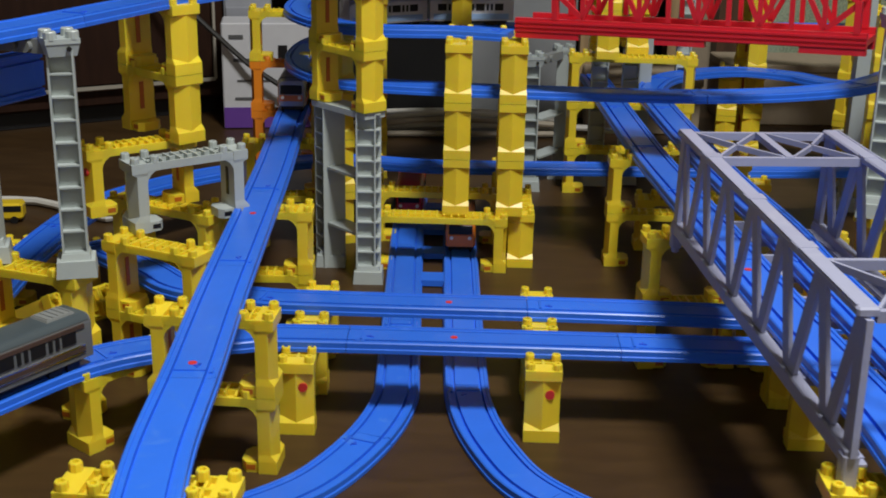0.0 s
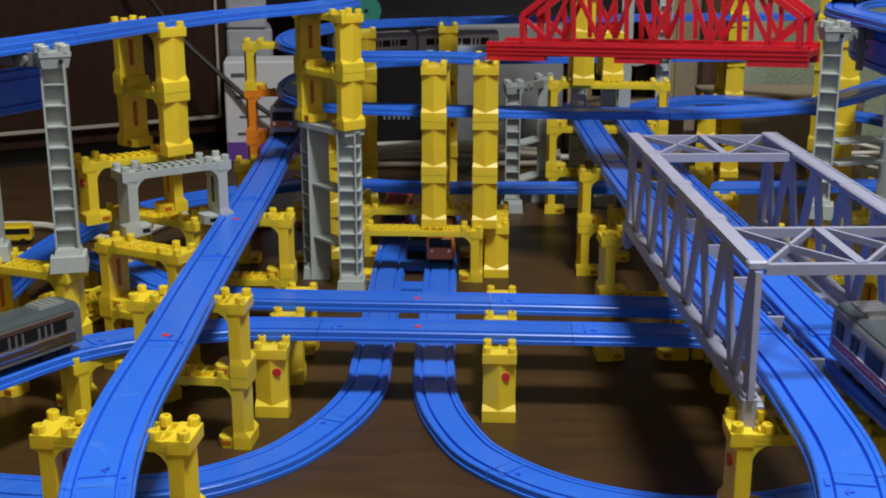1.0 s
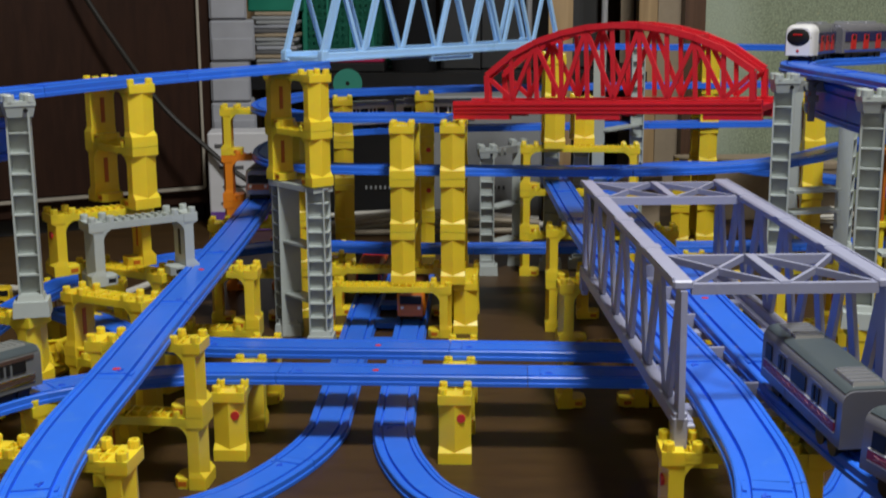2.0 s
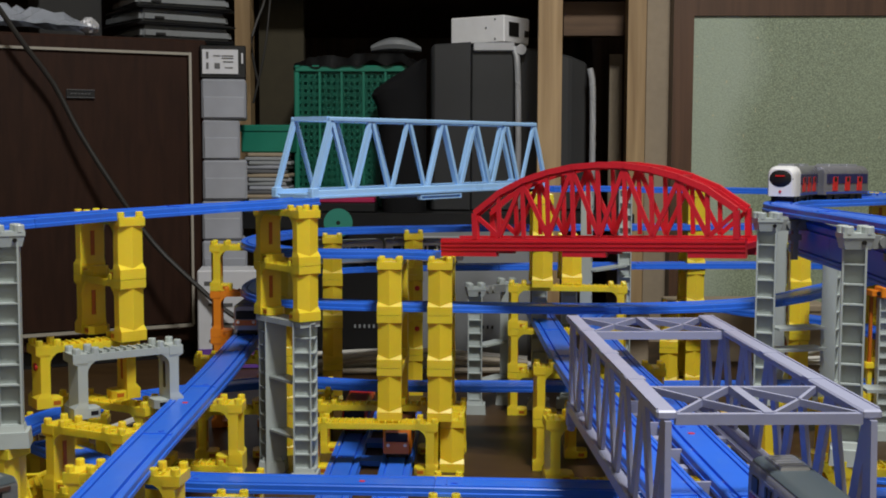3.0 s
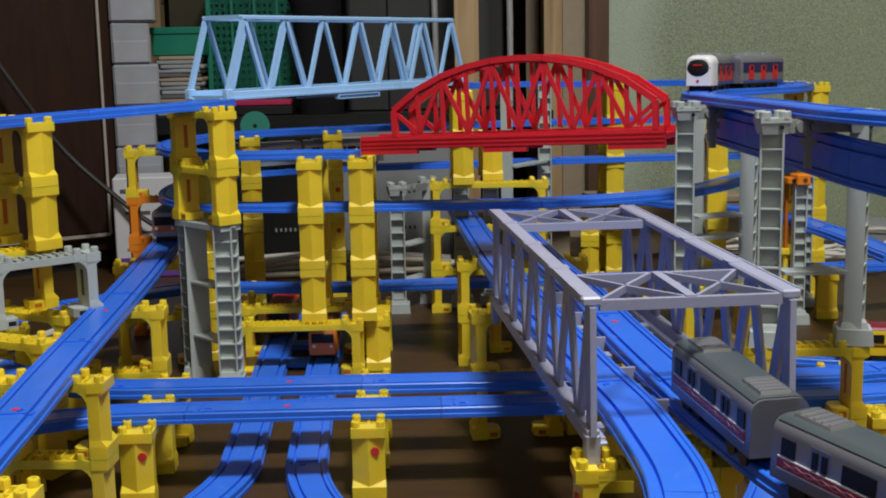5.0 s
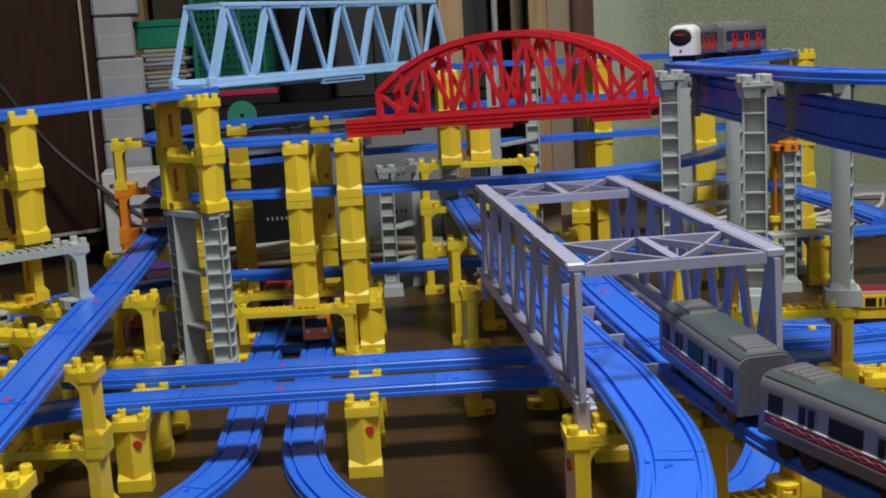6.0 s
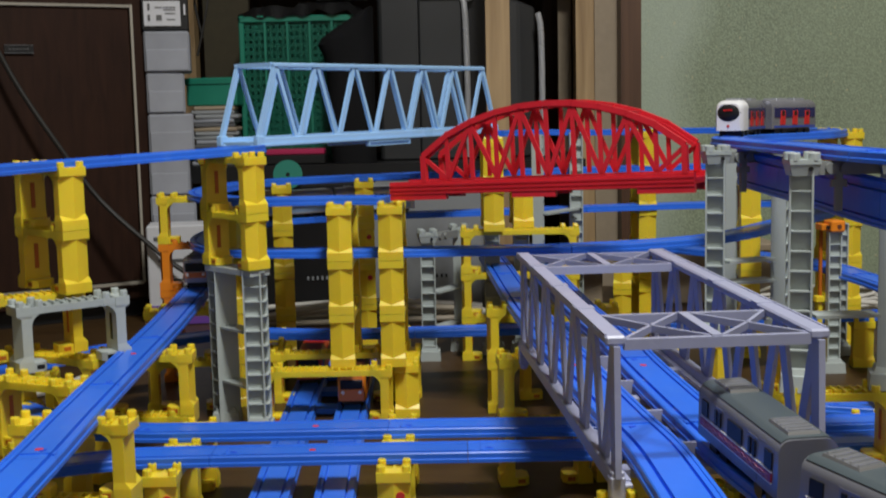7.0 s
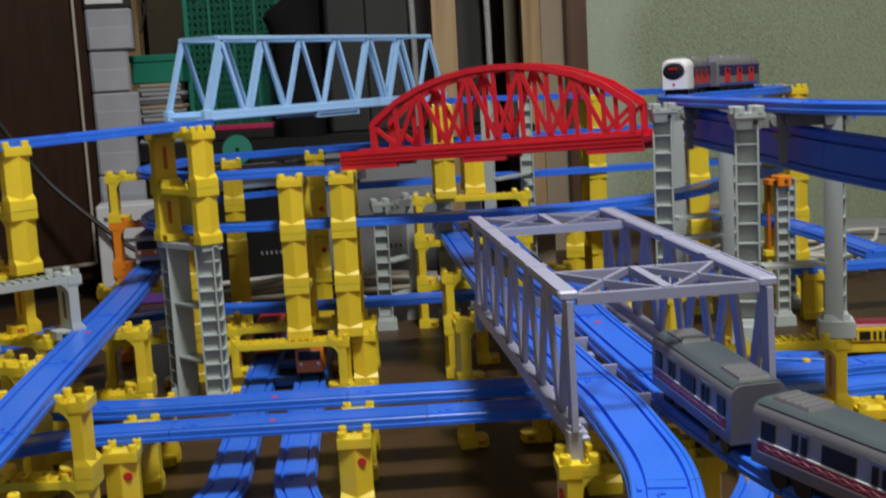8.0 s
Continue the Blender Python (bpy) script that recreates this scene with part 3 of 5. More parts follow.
printed_carton()
disc = B()
rings = [[Vector((r * math.cos(2 * math.pi * k / 40), y, r * math.sin(2 * math.pi * k / 40))) for k in range(40)] for r, y in ((0.0036, -0.0008), (0.0245, -0.0008), (0.0245, 0.0008), (0.0036, 0.0008), (0.0036, -0.0008))]
loft(disc, rings, caps=False)
solid("compact_disc", disc, M_DISC, "green translucent disc leaning on a black box", "disc").matrix_world = pose(-0.104, 2.022, 0.241, -8, 0, 0)
flat_box("low_carton", (0.60, 2.14, 0), (0.26, 0.12, 0.10), 4, M_CARD, "brown cardboard carton by the wall")
flat_box("long_carton", (0.33, 2.05, 0), (0.18, 0.12, 0.09), -3, M_CARD, "brown cardboard carton on the floor")
flat_box("grey_cloth_roll", (0.98, 1.92, 0), (0.22, 0.10, 0.07), -20, M_GREYBOX, "grey cloth bundle on the floor by the wall", "bundle")


def cable(pts, r, mat, label):
    solid("cable", tube(B(), curve_through(pts, 0.03), r, 8), mat, label, "cable", smooth=True)


random.seed(4)
for k in range(6):
    x0, y0 = 0.60 + random.uniform(0.0, 0.16), 1.90 + random.uniform(-0.03, 0.09)
    zz = 0.004 + 0.007 * k
    pts = [(x0, y0, zz)]
    for a in (0.5, 1.3, 2.1, 3.0, 3.9, 4.8):
        pts.append((x0 + 0.13 + 0.15 * random.uniform(0.7, 1.1) * math.cos(math.pi - a), y0 - 0.02 + 0.075 * random.uniform(0.6, 1.2) * math.sin(a + 3.1), zz + random.uniform(0.0, 0.03)))
    cable(pts, 0.0032, M_CABLE, "loose white cable coiled on the floor")
cable([(-0.20, 1.98, 0.006), (-0.05, 1.95, 0.012), (0.10, 1.96, 0.016), (0.25, 1.97, 0.012)], 0.005, M_CABLE, "white cable lying across the floor")
cable([(-0.15, 2.0, 0.02), (0.0, 1.99, 0.030), (0.10, 2.0, 0.026), (0.16, 2.0, 0.006)], 0.004, M_CABLE, "white cable looped behind the track")
for k, (dy, dz) in enumerate(((0.0, 0.0), (0.014, 0.010), (0.004, 0.020), (0.020, 0.026))):
    cable([(-0.14, 1.915 + dy, 0.007 + dz * 0.3), (-0.03, 1.925 + dy, 0.007 + dz), (0.09, 1.93 + dy, 0.008 + dz), (0.24, 1.955 + dy, 0.006 + dz * 0.5)], 0.0045, M_CABLE if k % 2 else M_CARDCABLE, "thick pale cable lying across the floor")
cable([(-0.62, 1.50, 0.006), (-0.48, 1.52, 0.006), (-0.36, 1.46, 0.006), (-0.30, 1.60, 0.006)], 0.005, M_CABLE, "pale cable lying across the floor")
cable([(-0.64, 1.83, 0.64), (-0.576, 1.868, 0.527), (-0.54, 1.892, 0.468), (-0.505, 1.905, 0.392), (-0.458, 1.920, 0.308), (-0.400, 1.940, 0.214), (-0.322, 1.944, 0.137), (-0.268, 1.940, 0.093), (-0.14, 1.95, 0.012)], 0.0042, M_BLACKCABLE, "black cable hanging diagonally in front of the cabinet")
cable([(-0.28, 2.24, 0.80), (-0.26, 2.22, 0.66), (-0.285, 2.20, 0.56), (-0.27, 2.21, 0.46)], 0.0026, M_BLACKCABLE, "black cable hanging in the recess")
cable([(-0.24, 2.25, 0.80), (-0.25, 2.22, 0.68), (-0.262, 2.21, 0.55), (-0.285, 2.20, 0.44)], 0.0021, M_BLACKCABLE, "black cable hanging in the recess")


# ---- rails ----
# half profile of a rail: outer rim, wheel groove, middle plate (across, height below the top)
PROFILE = [(-0.0190, -0.0085), (-0.0190, -0.0056), (-0.0180, -0.0050), (-0.0180, -0.0008), (-0.0172, 0.0), (-0.0152, 0.0), (-0.0149, -0.0009), (-0.0120, -0.0009), (-0.0117, -0.0038), (-0.0100, -0.0038), (-0.0097, -0.0005),
           (0.0097, -0.0005), (0.0100, -0.0038), (0.0117, -0.0038), (0.0120, -0.0009), (0.0149, -0.0009), (0.0152, 0.0), (0.0172, 0.0), (0.0180, -0.0008), (0.0180, -0.0050), (0.0190, -0.0056), (0.0190, -0.0085)]


def sweep(bm, line, profile, tilt=0.0):
    rings = []
    for i, p in enumerate(line):
        d = (line[min(i + 1, len(line) - 1)] - line[max(i - 1, 0)]).normalized()
        s = d.cross(Vector((0, 0, 1))).normalized()
        u = s.cross(d)
        if tilt:
            s, u = s * math.cos(tilt) + u * math.sin(tilt), u * math.cos(tilt) - s * math.sin(tilt)
        rings.append([p + s * a + u * b for a, b in profile])
    return loft(bm, rings)


def track(pts, label, mat=None, piece=0.214, group="railway tracks", tilt=0.0, dots=()):
    """A railway line laid from pieces about one straight long; pts run along the top of the rail."""
    mat = mat or M_BLUE
    line = curve_through(pts, 0.0107)
    t = thing("toy_railway_track", label, "toy track", group)
    n = max(1, round(len(line) * 0.0107 / piece))
    for k in range(n):
        a, b = round(k * (len(line) - 1) / n), round((k + 1) * (len(line) - 1) / n)
        seg = [p.copy() for p in line[a:b + 1]]
        if len(seg) < 3:
            continue
        seg[-1] = seg[-1].lerp(seg[-2], 0.05)
        rail = part("rail_piece", sweep(B(), seg, PROFILE, tilt), mat, t)
        if tilt:
            continue
        # joint tongue and clip marks at the piece's end, sunk ribs under the plate
        d = (seg[1] - seg[0]).normalized()
        s = d.cross(Vector((0, 0, 1))).normalized()
        c = seg[1] + Vector((0, 0, -0.0004))
        bm = B()
        bar(bm, c - s * 0.0098, c + s * 0.0098, 0.0018, 0.0018)
        bar(bm, c + s * 0.0135 - d * 0.004, c + s * 0.0135 + d * 0.003, 0.0022, 0.0014)
        part("joint_rib", bm, mat, rail)
        c = seg[1] + d * 0.007 + Vector((0, 0, -0.0005))
        bm = B()
        bar(bm, c - d * 0.003 + s * 0.0035, c + d * 0.003 + s * 0.0050, 0.0014, 0.0014)
        bar(bm, c + s * 0.0012, c + s * 0.0056 + d * 0.001, 0.0013, 0.0014)
        part("joint_mark", bm, M_NAVY, rail, "dark moulded joint mark")
    for (x, y, z) in dots:
        bm = B()
        cyl(bm, (x, y, z - 0.0006), 0.0029, 0.0008, "z", 16)
        part("dot_sticker", bm, M_DOT, t, "round red dot sticker")
    return t


L1, L2, L3, L4, L5 = (k * U + RAIL for k in (1, 2, 3, 4, 5))


def flat(z, pts):
    return [(x, y, z) for x, y in pts]


track(flat(RAIL + 0.0005, [(-0.014, 1.62), (-0.010, 1.41), (0.003, 1.06), (0.004, 0.997), (-0.008, 0.936), (-0.032, 0.877), (-0.058, 0.840), (-0.100, 0.808), (-0.16, 0.791), (-0.221, 0.789), (-0.30, 0.803), (-0.40, 0.85)]),
      "bright blue plastic toy track curving over the floor")
track(flat(RAIL + 0.0005, [(0.046, 1.62), (0.050, 1.426), (0.060, 1.10), (0.067, 0.985), (0.088, 0.906), (0.118, 0.852), (0.180, 0.803), (0.265, 0.783), (0.350, 0.807), (0.406, 0.850), (0.434, 0.890), (0.465, 0.98), (0.47, 1.12)]),
      "bright blue plastic toy track curving over the floor")
crossing = bpy.data.objects["toy_railway_track.001"]
for k in range(4):
    part("cross_tie", box(B(), (0.0245 - 0.003 * k, 1.285 + 0.085 * k, 0.0046), (0.030, 0.026, 0.0062)), M_BLUE, crossing)
track(flat(L1, [(-0.33, 0.75), (-0.264, 0.861), (-0.229, 0.912), (-0.187, 0.945), (-0.12, 0.972), (-0.06, 0.980), (0.20, 0.981), (0.489, 0.981), (0.573, 0.990), (0.80, 1.01)]),
      "bright blue plastic toy track on one-block piers", dots=((0.052, 0.980, L1),))
track(flat(L1, [(-0.30, 1.19), (-0.227, 1.121), (-0.188, 1.082), (-0.12, 1.061), (-0.05, 1.057), (0.20, 1.056), (0.506, 1.045), (0.587, 1.058), (0.80, 1.08)]),
      "bright blue plastic toy track on one-block piers", dots=((0.046, 1.056, L1),))
track(flat(RAIL + 0.0005, [(0.585, 1.342), (0.66, 1.318), (0.80, 1.300), (1.05, 1.295)]), "blue plastic toy track on the floor under the yellow train")
track(flat(L1, [(0.95, 1.60), (0.70, 1.575), (0.46, 1.54), (0.20, 1.523), (0.02, 1.515), (-0.11, 1.53), (-0.21, 1.475), (-0.284, 1.405), (-0.336, 1.312), (-0.350, 1.162), (-0.345, 1.04)]),
      "blue plastic toy track on low piers behind the towers")
track(flat(L2, [(0.02, 0.395), (-0.045, 0.45), (-0.082, 0.554), (-0.100, 0.66), (-0.108, 0.784), (-0.118, 0.932), (-0.135, 1.245), (-0.146, 1.40), (-0.155, 1.53), (-0.165, 1.78)]),
      "bright blue plastic toy track on two-block piers", dots=((-0.108, 0.784, L2), (-0.127, 1.10, L2)))
track([(0.228, 1.80, L2), (0.236, 1.642, L2), (0.250, 1.368, L2), (0.257, 1.20, 0.137), (0.262, 1.06, 0.145), (0.272, 0.94, 0.145), (0.286, 0.80, 0.145), (0.2955, 0.72, 0.145), (0.2990, 0.658, 0.144), (0.3010, 0.605, 0.142), (0.2972, 0.56, 0.1395), (0.287, 0.515, 0.136), (0.262, 0.45, L2), (0.20, 0.40, L2)],
      "bright blue plastic toy track through the lilac bridge", dots=((0.268, 0.945, 0.145),))
track([(0.697, 1.30, L2), (0.692, 1.45, L2), (0.683, 1.535, L2), (0.676, 1.60, L2), (0.635, 1.71, L2), (0.547, 1.80, L2), (0.515, 1.841, L2), (0.439, 1.867, L2), (0.350, 1.819, L2), (0.306, 1.745, L2), (0.295, 1.66, L2), (0.308, 1.37, L2), (0.313, 1.20, 0.137), (0.318, 1.06, 0.145), (0.324, 0.937, 0.145), (0.339, 0.75, 0.145), (0.352, 0.66, 0.142), (0.377, 0.573, 0.136), (0.427, 0.497, L2), (0.52, 0.437, L2)],
      "bright blue plastic toy track through the lilac bridge", dots=((0.323, 0.94, 0.145),))
track(flat(L3, [(0.74, 1.80), (0.674, 1.694), (0.620, 1.620), (0.571, 1.553), (0.522, 1.486), (0.450, 1.425), (0.317, 1.380), (0.128, 1.378), (-0.03, 1.392), (-0.090, 1.418), (-0.132, 1.48), (-0.150, 1.57), (-0.140, 1.68), (-0.088, 1.775), (0.01, 1.825), (0.15, 1.850), (0.50, 1.905), (0.8, 1.92)]),
      "blue plastic toy track at the third level, looping round the back")
track(flat(L4, [(0.098, 1.374), (0.04, 1.388), (-0.038, 1.386), (-0.088, 1.410), (-0.132, 1.48), (-0.148, 1.56), (-0.136, 1.66), (-0.068, 1.755), (0.118, 1.835), (0.30, 1.875), (0.60, 1.92), (0.9, 1.94)]),
      "blue plastic toy track leading to the red bridge")
track([(-0.333, 0.839, 0.308), (-0.273, 0.972, 0.308), (-0.233, 1.084, 0.308), (-0.208, 1.150, 0.308), (-0.145, 1.254, 0.309), (-0.085, 1.308, 0.311), (-0.064, 1.338, 0.312), (-0.055, 1.372, 0.312)],
      "bright blue plastic toy track at the highest level")
TOP = 0.307
track([(0.235, 1.80, 0.312), (0.31, 1.90, 0.31), (0.40, 1.935, TOP), (0.50, 1.94, TOP), (0.60, 1.90, TOP), (0.68, 1.83, TOP), (0.71, 1.73, TOP), (0.650, 1.548, 0.3093), (0.575, 1.457, 0.3106), (0.508, 1.393, 0.3115), (0.468, 1.291, 0.3124), (0.468, 1.190, 0.3129), (0.482, 1.048, 0.3131), (0.487, 0.952, 0.3133), (0.497, 0.883, 0.3133), (0.523, 0.806, 0.3133), (0.592, 0.720, 0.3133)],
      "bright blue plastic toy track winding at the highest level")
track([(0.485, 1.325, 0.2812), (0.465, 1.216, 0.2824), (0.480, 1.048, 0.2776), (0.487, 0.952, 0.2746), (0.499, 0.883, 0.2712), (0.532, 0.806, 0.2660), (0.609, 0.720, 0.2643)],
      "blue rail hanging on edge below the upper track", mat=M_BLUE, tilt=-math.pi / 2)
track([(-0.318, 0.89, 0.2654), (-0.290, 0.992, 0.2617), (-0.272, 1.040, 0.2607)], "blue rail hanging on edge below the upper track", mat=M_BLUE, tilt=-math.pi / 2)


# ---- piers ----
LEG_W, LEG_D = 0.0118, 0.0272


def stud(bm, c, r, h, sides=8):
    """A round stud with a slightly drawn-in, hollow top."""
    ring = [(math.cos(2 * math.pi * (k + 0.5) / sides), math.sin(2 * math.pi * (k + 0.5) / sides)) for k in range(sides)]
    loft(bm, [[Vector((c[0] + r * q * u, c[1] + r * q * v, c[2] + z)) for u, v in ring] for q, z in ((1.0, 0.0), (0.97, h - 0.0008), (0.84, h), (0.52, h), (0.48, h - 0.0018))])


def leg_mesh(mat, side):
    """One leg: plain bands at foot and head, a ridged face between them, an open studded crown and an inner foot."""
    a, b = LEG_W / 2, LEG_D / 2
    f = a + 0.0018
    band = [(-a, -b - 0.0004), (f, -b - 0.0004), (f + 0.0002, 0), (f, b + 0.0004), (-a, b + 0.0004)]
    hexa = [(-a, -b + 0.0003), (a * 0.56, -b + 0.0001), (f - 0.0002, 0), (a * 0.56, b - 0.0001), (-a, b - 0.0003)]
    low, high = [0.0150, 0.0150, 0.0104, 0.0150, 0.0150], [U - 0.0112, U - 0.0112, U - 0.0092, U - 0.0112, U - 0.0112]
    rings = [(band, [0.0] * 5), (band, [0.0098] * 5), (hexa, low), (hexa, high), (band, [U - 0.0086] * 5), (band, [U - 0.0004] * 5)]
    bm = B()
    loft(bm, [[Vector((side * x, y, z)) for (x, y), z in zip(ring, zs)] for ring, zs in rings])
    # open crown reaching in towards the rail: plate, walls, ribs and four studs
    box(bm, (-side * 0.0118, 0, U - 0.0060), (0.0116, 0.0270, 0.0030))
    for y in (-0.0126, 0.0, 0.0126):
        box(bm, (-side * 0.0118, y, U - 0.0030), (0.0114, 0.0019, 0.0044))
    for x in (-0.0170, -0.0108):
        box(bm, (side * x, 0, U - 0.0032), (0.0017, 0.0268, 0.0044))
    for sy in (-0.0102, 0.0102):
        for sx in (-0.0138, 0.0034):
            stud(bm, (side * sx, sy, U - 0.0013), 0.0038, 0.0062)
    # foot turned inwards
    foot = [(-a + 0.0004, -0.0120), (-a - 0.0095, -0.0120), (-a - 0.0135, -0.0070), (-a - 0.0135, 0.0070), (-a - 0.0095, 0.0120), (-a + 0.0004, 0.0120)]
    loft(bm, [[Vector((side * x, y, z)) for x, y in foot] for z in (0.0, 0.0082)])
    return mesh_of("leg", bm, mat)


def slot_mesh(mat, side):
    bm = B()
    box(bm, (-side * (LEG_W / 2), 0, 0.031), (0.0012, 0.0044, 0.025))
    box(bm, (-side * (LEG_W / 2 + 0.0062), 0, 0.0042), (0.0070, 0.0244, 0.0040))
    return mesh_of("slot", bm, mat)


def beam_mesh(mat, offs):
    bm = B()
    a, b = offs[0], offs[-1]
    wide = b - a - 0.020
    box(bm, ((a + b) / 2, 0, U - 0.0060), (wide, 0.0238, 0.0028))
    for y in (-0.0122, 0.0122):
        box(bm, ((a + b) / 2, y, U - 0.0042), (wide, 0.0020, 0.0066))
    # moulded ribs on the top of the beam
    n = max(3, int((b - a) / 0.0075))
    for k in range(1, n):
        x = a + (b - a) * k / n
        if all(abs(x - o) > 0.013 for o in offs):
            box(bm, (x, 0, U - 0.0022), (0.0018, 0.0220 - 0.006 * (k % 2), 0.0050 + 0.0014 * (k % 2)))
    box(bm, ((a + b) / 2, 0, U - 0.0026), (wide - 0.004, 0.0018, 0.0044))
    # rounded fillets where beam and legs meet
    for o in offs:
        for s in (-1, 1):
            if (o == a and s < 0) or (o == b and s > 0):
                continue
            x0 = o + s * 0.0002
            p = [(x0, U - 0.0068)] + [(x0 + s * 0.0125 * (1 - math.sin(q)), U - 0.0068 - 0.0125 * (1 - math.cos(q))) for q in (0.0, 0.4, 0.8, 1.2, math.pi / 2)]
            for y in (-0.0122, 0.0122):
                loft(bm, [[Vector((x, y + e, z)) for x, z in p] for e in (-0.0011, 0.0011)])
    return mesh_of("beam", bm, mat)


PIER_KINDS = {}


def pier(cx, cy, yaw, k0, n=1, offs=(-0.033, 0.033), mat=None, dots=(), colours=None):
    """n pier blocks stacked from level k0; the track lies on the beam between the crowns."""
    for k in range(n):
        m = (colours[k] if colours else mat) or M_YELLOW
        key = (tuple(offs), m.name, k in dots)
        at = pose(cx, cy, (k0 + k) * U, 0, 0, yaw)
        if key in PIER_KINDS:
            copy_thing(PIER_KINDS[key], at)
            continue
        tone = {"grey_plastic": "light grey", "orange_plastic": "orange"}.get(m.name, "yellow")
        t = thing("bridge_pier", tone + " plastic pier block with two flared legs and studded crowns", "toy pier", "track piers")
        for i, o in enumerate(offs):
            side = -1 if o < (offs[0] + offs[-1]) / 2 - 0.001 else 1
            leg = part("leg", leg_mesh(m, side), m, t)
            leg.location = (o + side * 0.0055, 0, 0)
            part("slot", slot_mesh(M_SLOT_SHADE if m is not M_GREY else M_BLACK, side), m, leg, "narrow dark slot in the leg")
        part("beam", beam_mesh(m, offs), m, t)
        if k in dots:
            bm = B()
            cyl(bm, (offs[0] - 0.0100, -0.0052, 0.040), 0.0037, 0.0050, "x", 16)
            part("dot_sticker", bm, M_DOT, t, "round red dot sticker")
        t.matrix_world = at
        PIER_KINDS[key] = t


def column(cx, cy, yaw, k0, n):
    for k in range(n):
        key = "column"
        at = pose(cx, cy, (k0 + k) * U, 0, 0, yaw)
        if key in PIER_KINDS:
            copy_thing(PIER_KINDS[key], at)
            continue
        t = thing("pier_column", "yellow plastic hexagonal pier column with a studded crown", "toy pier", "pier columns")
        part("leg", leg_mesh(M_YELLOW, 1), M_YELLOW, t)
        t.matrix_world = at
        PIER_KINDS[key] = t


# front pair of tracks
for x in (0.1215, -0.068, 0.325):
    pier(x, 0.988, 90, 0, 1, (-0.036, 0.036), dots=(0,))
    pier(x + 0.001, 1.060, 90, 0, 1, (-0.036 + 0.0005, 0.0375))
pier(-0.196, 0.944, 52 + 180, 0, 1, (-0.038, 0.038), dots=(0,))
pier(0.55, 1.02, 88, 0, 1, (-0.075, 0.062))
# ramp piers
pier(-0.1185, 0.892, -3, 0, 2, (-0.033, 0.033))
pier(-0.1005, 0.649, -3, 0, 2, (-0.034, 0.034))
pier(-0.128, 1.145, 3, 0, 2, (-0.034, 0.034))
pier(-0.145, 1.40, 8, 0, 2, (-0.034, 0.034))
# left group
pier(-0.194, 1.034, -24, 0, 2, (-0.034, 0.034))
pier(-0.215, 1.150, -27, 0, 2, (-0.046, 0.046))
pier(-0.184, 1.098, 38, 2, 1, (-0.040, 0.040), mat=M_GREY)
pier(-0.236, 1.138, 38, 2, 1, (-0.038, 0.038), dots=(0,))
pier(-0.219, 1.166, -42, 3, 2, (-0.032, 0.032))
pier(-0.345, 1.20, 0, 0, 1, (-0.034, 0.034))
# grey tower with yellow blocks on it
pier(-0.067, 1.313, 133, 3, 2, (-0.033, 0.033))
# gate and twin columns
pier(0.026, 1.336, 0, 0, 1, (-0.062, 0.062))
pier(0.024, 1.432, 0, 0, 1, (-0.062, 0.062))
pier(0.1165, 1.394, 90, 0, 1, (-0.040, 0.040))
pier(0.0455, 1.388, 90, 1, 3, (-0.042, 0.042))
pier(0.1025, 1.388, 90, 1, 3, (-0.042, 0.042))
# under the two tracks behind the lilac bridge
pier(0.284, 1.367, 0, 0, 2, (-0.062, 0.062))
pier(0.292, 1.425, 0, 0, 1, (-0.030, 0.036))
pier(0.263, 1.652, -2, 0, 3, (-0.068, 0.068))
pier(0.226, 1.660, 92, 3, 2, (-0.030, 0.030))
pier(0.268, 1.70, 92, 3, 1, (-0.030, 0.030))
# bridge ends
pier(0.3045, 0.6745, 0, 0, 2, (-0.036, 0.036), dots=(1,))
pier(0.372, 0.70, 12, 0, 2, (-0.030, 0.030))
pier(0.255, 1.10, 5, 0, 2, (-0.030, 0.030))
pier(0.345, 1.11, 5, 0, 2, (-0.030, 0.030))
# right group
pier(0.573, 1.668, 92, 0, 4, (-0.030, 0.030))
pier(0.475, 1.93, 92, 0, 5, (-0.030, 0.030))
pier(0.44, 1.905, 80, 0, 2, (-0.030, 0.030))
column(0.705, 1.56, -90, 0, 1)
pier(0.62, 1.566, 92, 0, 1, (-0.030, 0.030))
pier(0.40, 1.535, 92, 0, 1, (-0.034, 0.034))
pier(0.10, 1.518, 90, 0, 1, (-0.034, 0.034))
pier(-0.06, 1.523, 95, 0, 1, (-0.034, 0.034))
pier(-0.325, 1.33, 10, 0, 1, (-0.034, 0.034))
# loop supports at the back
pier(-0.167, 1.56, 5, 0, 4, (-0.030, 0.030), colours=(M_ORANGE, M_ORANGE, M_ORANGE, M_YELLOW))
pier(-0.075, 1.735, 99, 0, 4, (-0.036, 0.036))
pier(0.038, 1.815, 95, 0, 4, (-0.036, 0.036), dots=(1, 2))
pier(-0.098, 1.445, 112, 0, 4, (-0.030, 0.030))
pier(0.62, 1.885, 60, 0, 5, (-0.034, 0.034))
pier(0.722, 1.725, 98, 0, 5, (-0.034, 0.034))


def fallen_pier(x, y, z, rx, ry, rz):
    t = copy_thing(PIER_KINDS[((-0.033, 0.033), "yellow_plastic", False)], pose(x, y, z, rx, ry, rz))
    tagged(t, "yellow plastic pier block lying tumbled on the floor", "toy pier", "track piers")


fallen_pier(-0.365, 1.065, 0.018, 88, 4, 25)
fallen_pier(-0.315, 1.07, 0.030, 62, 12, 70)


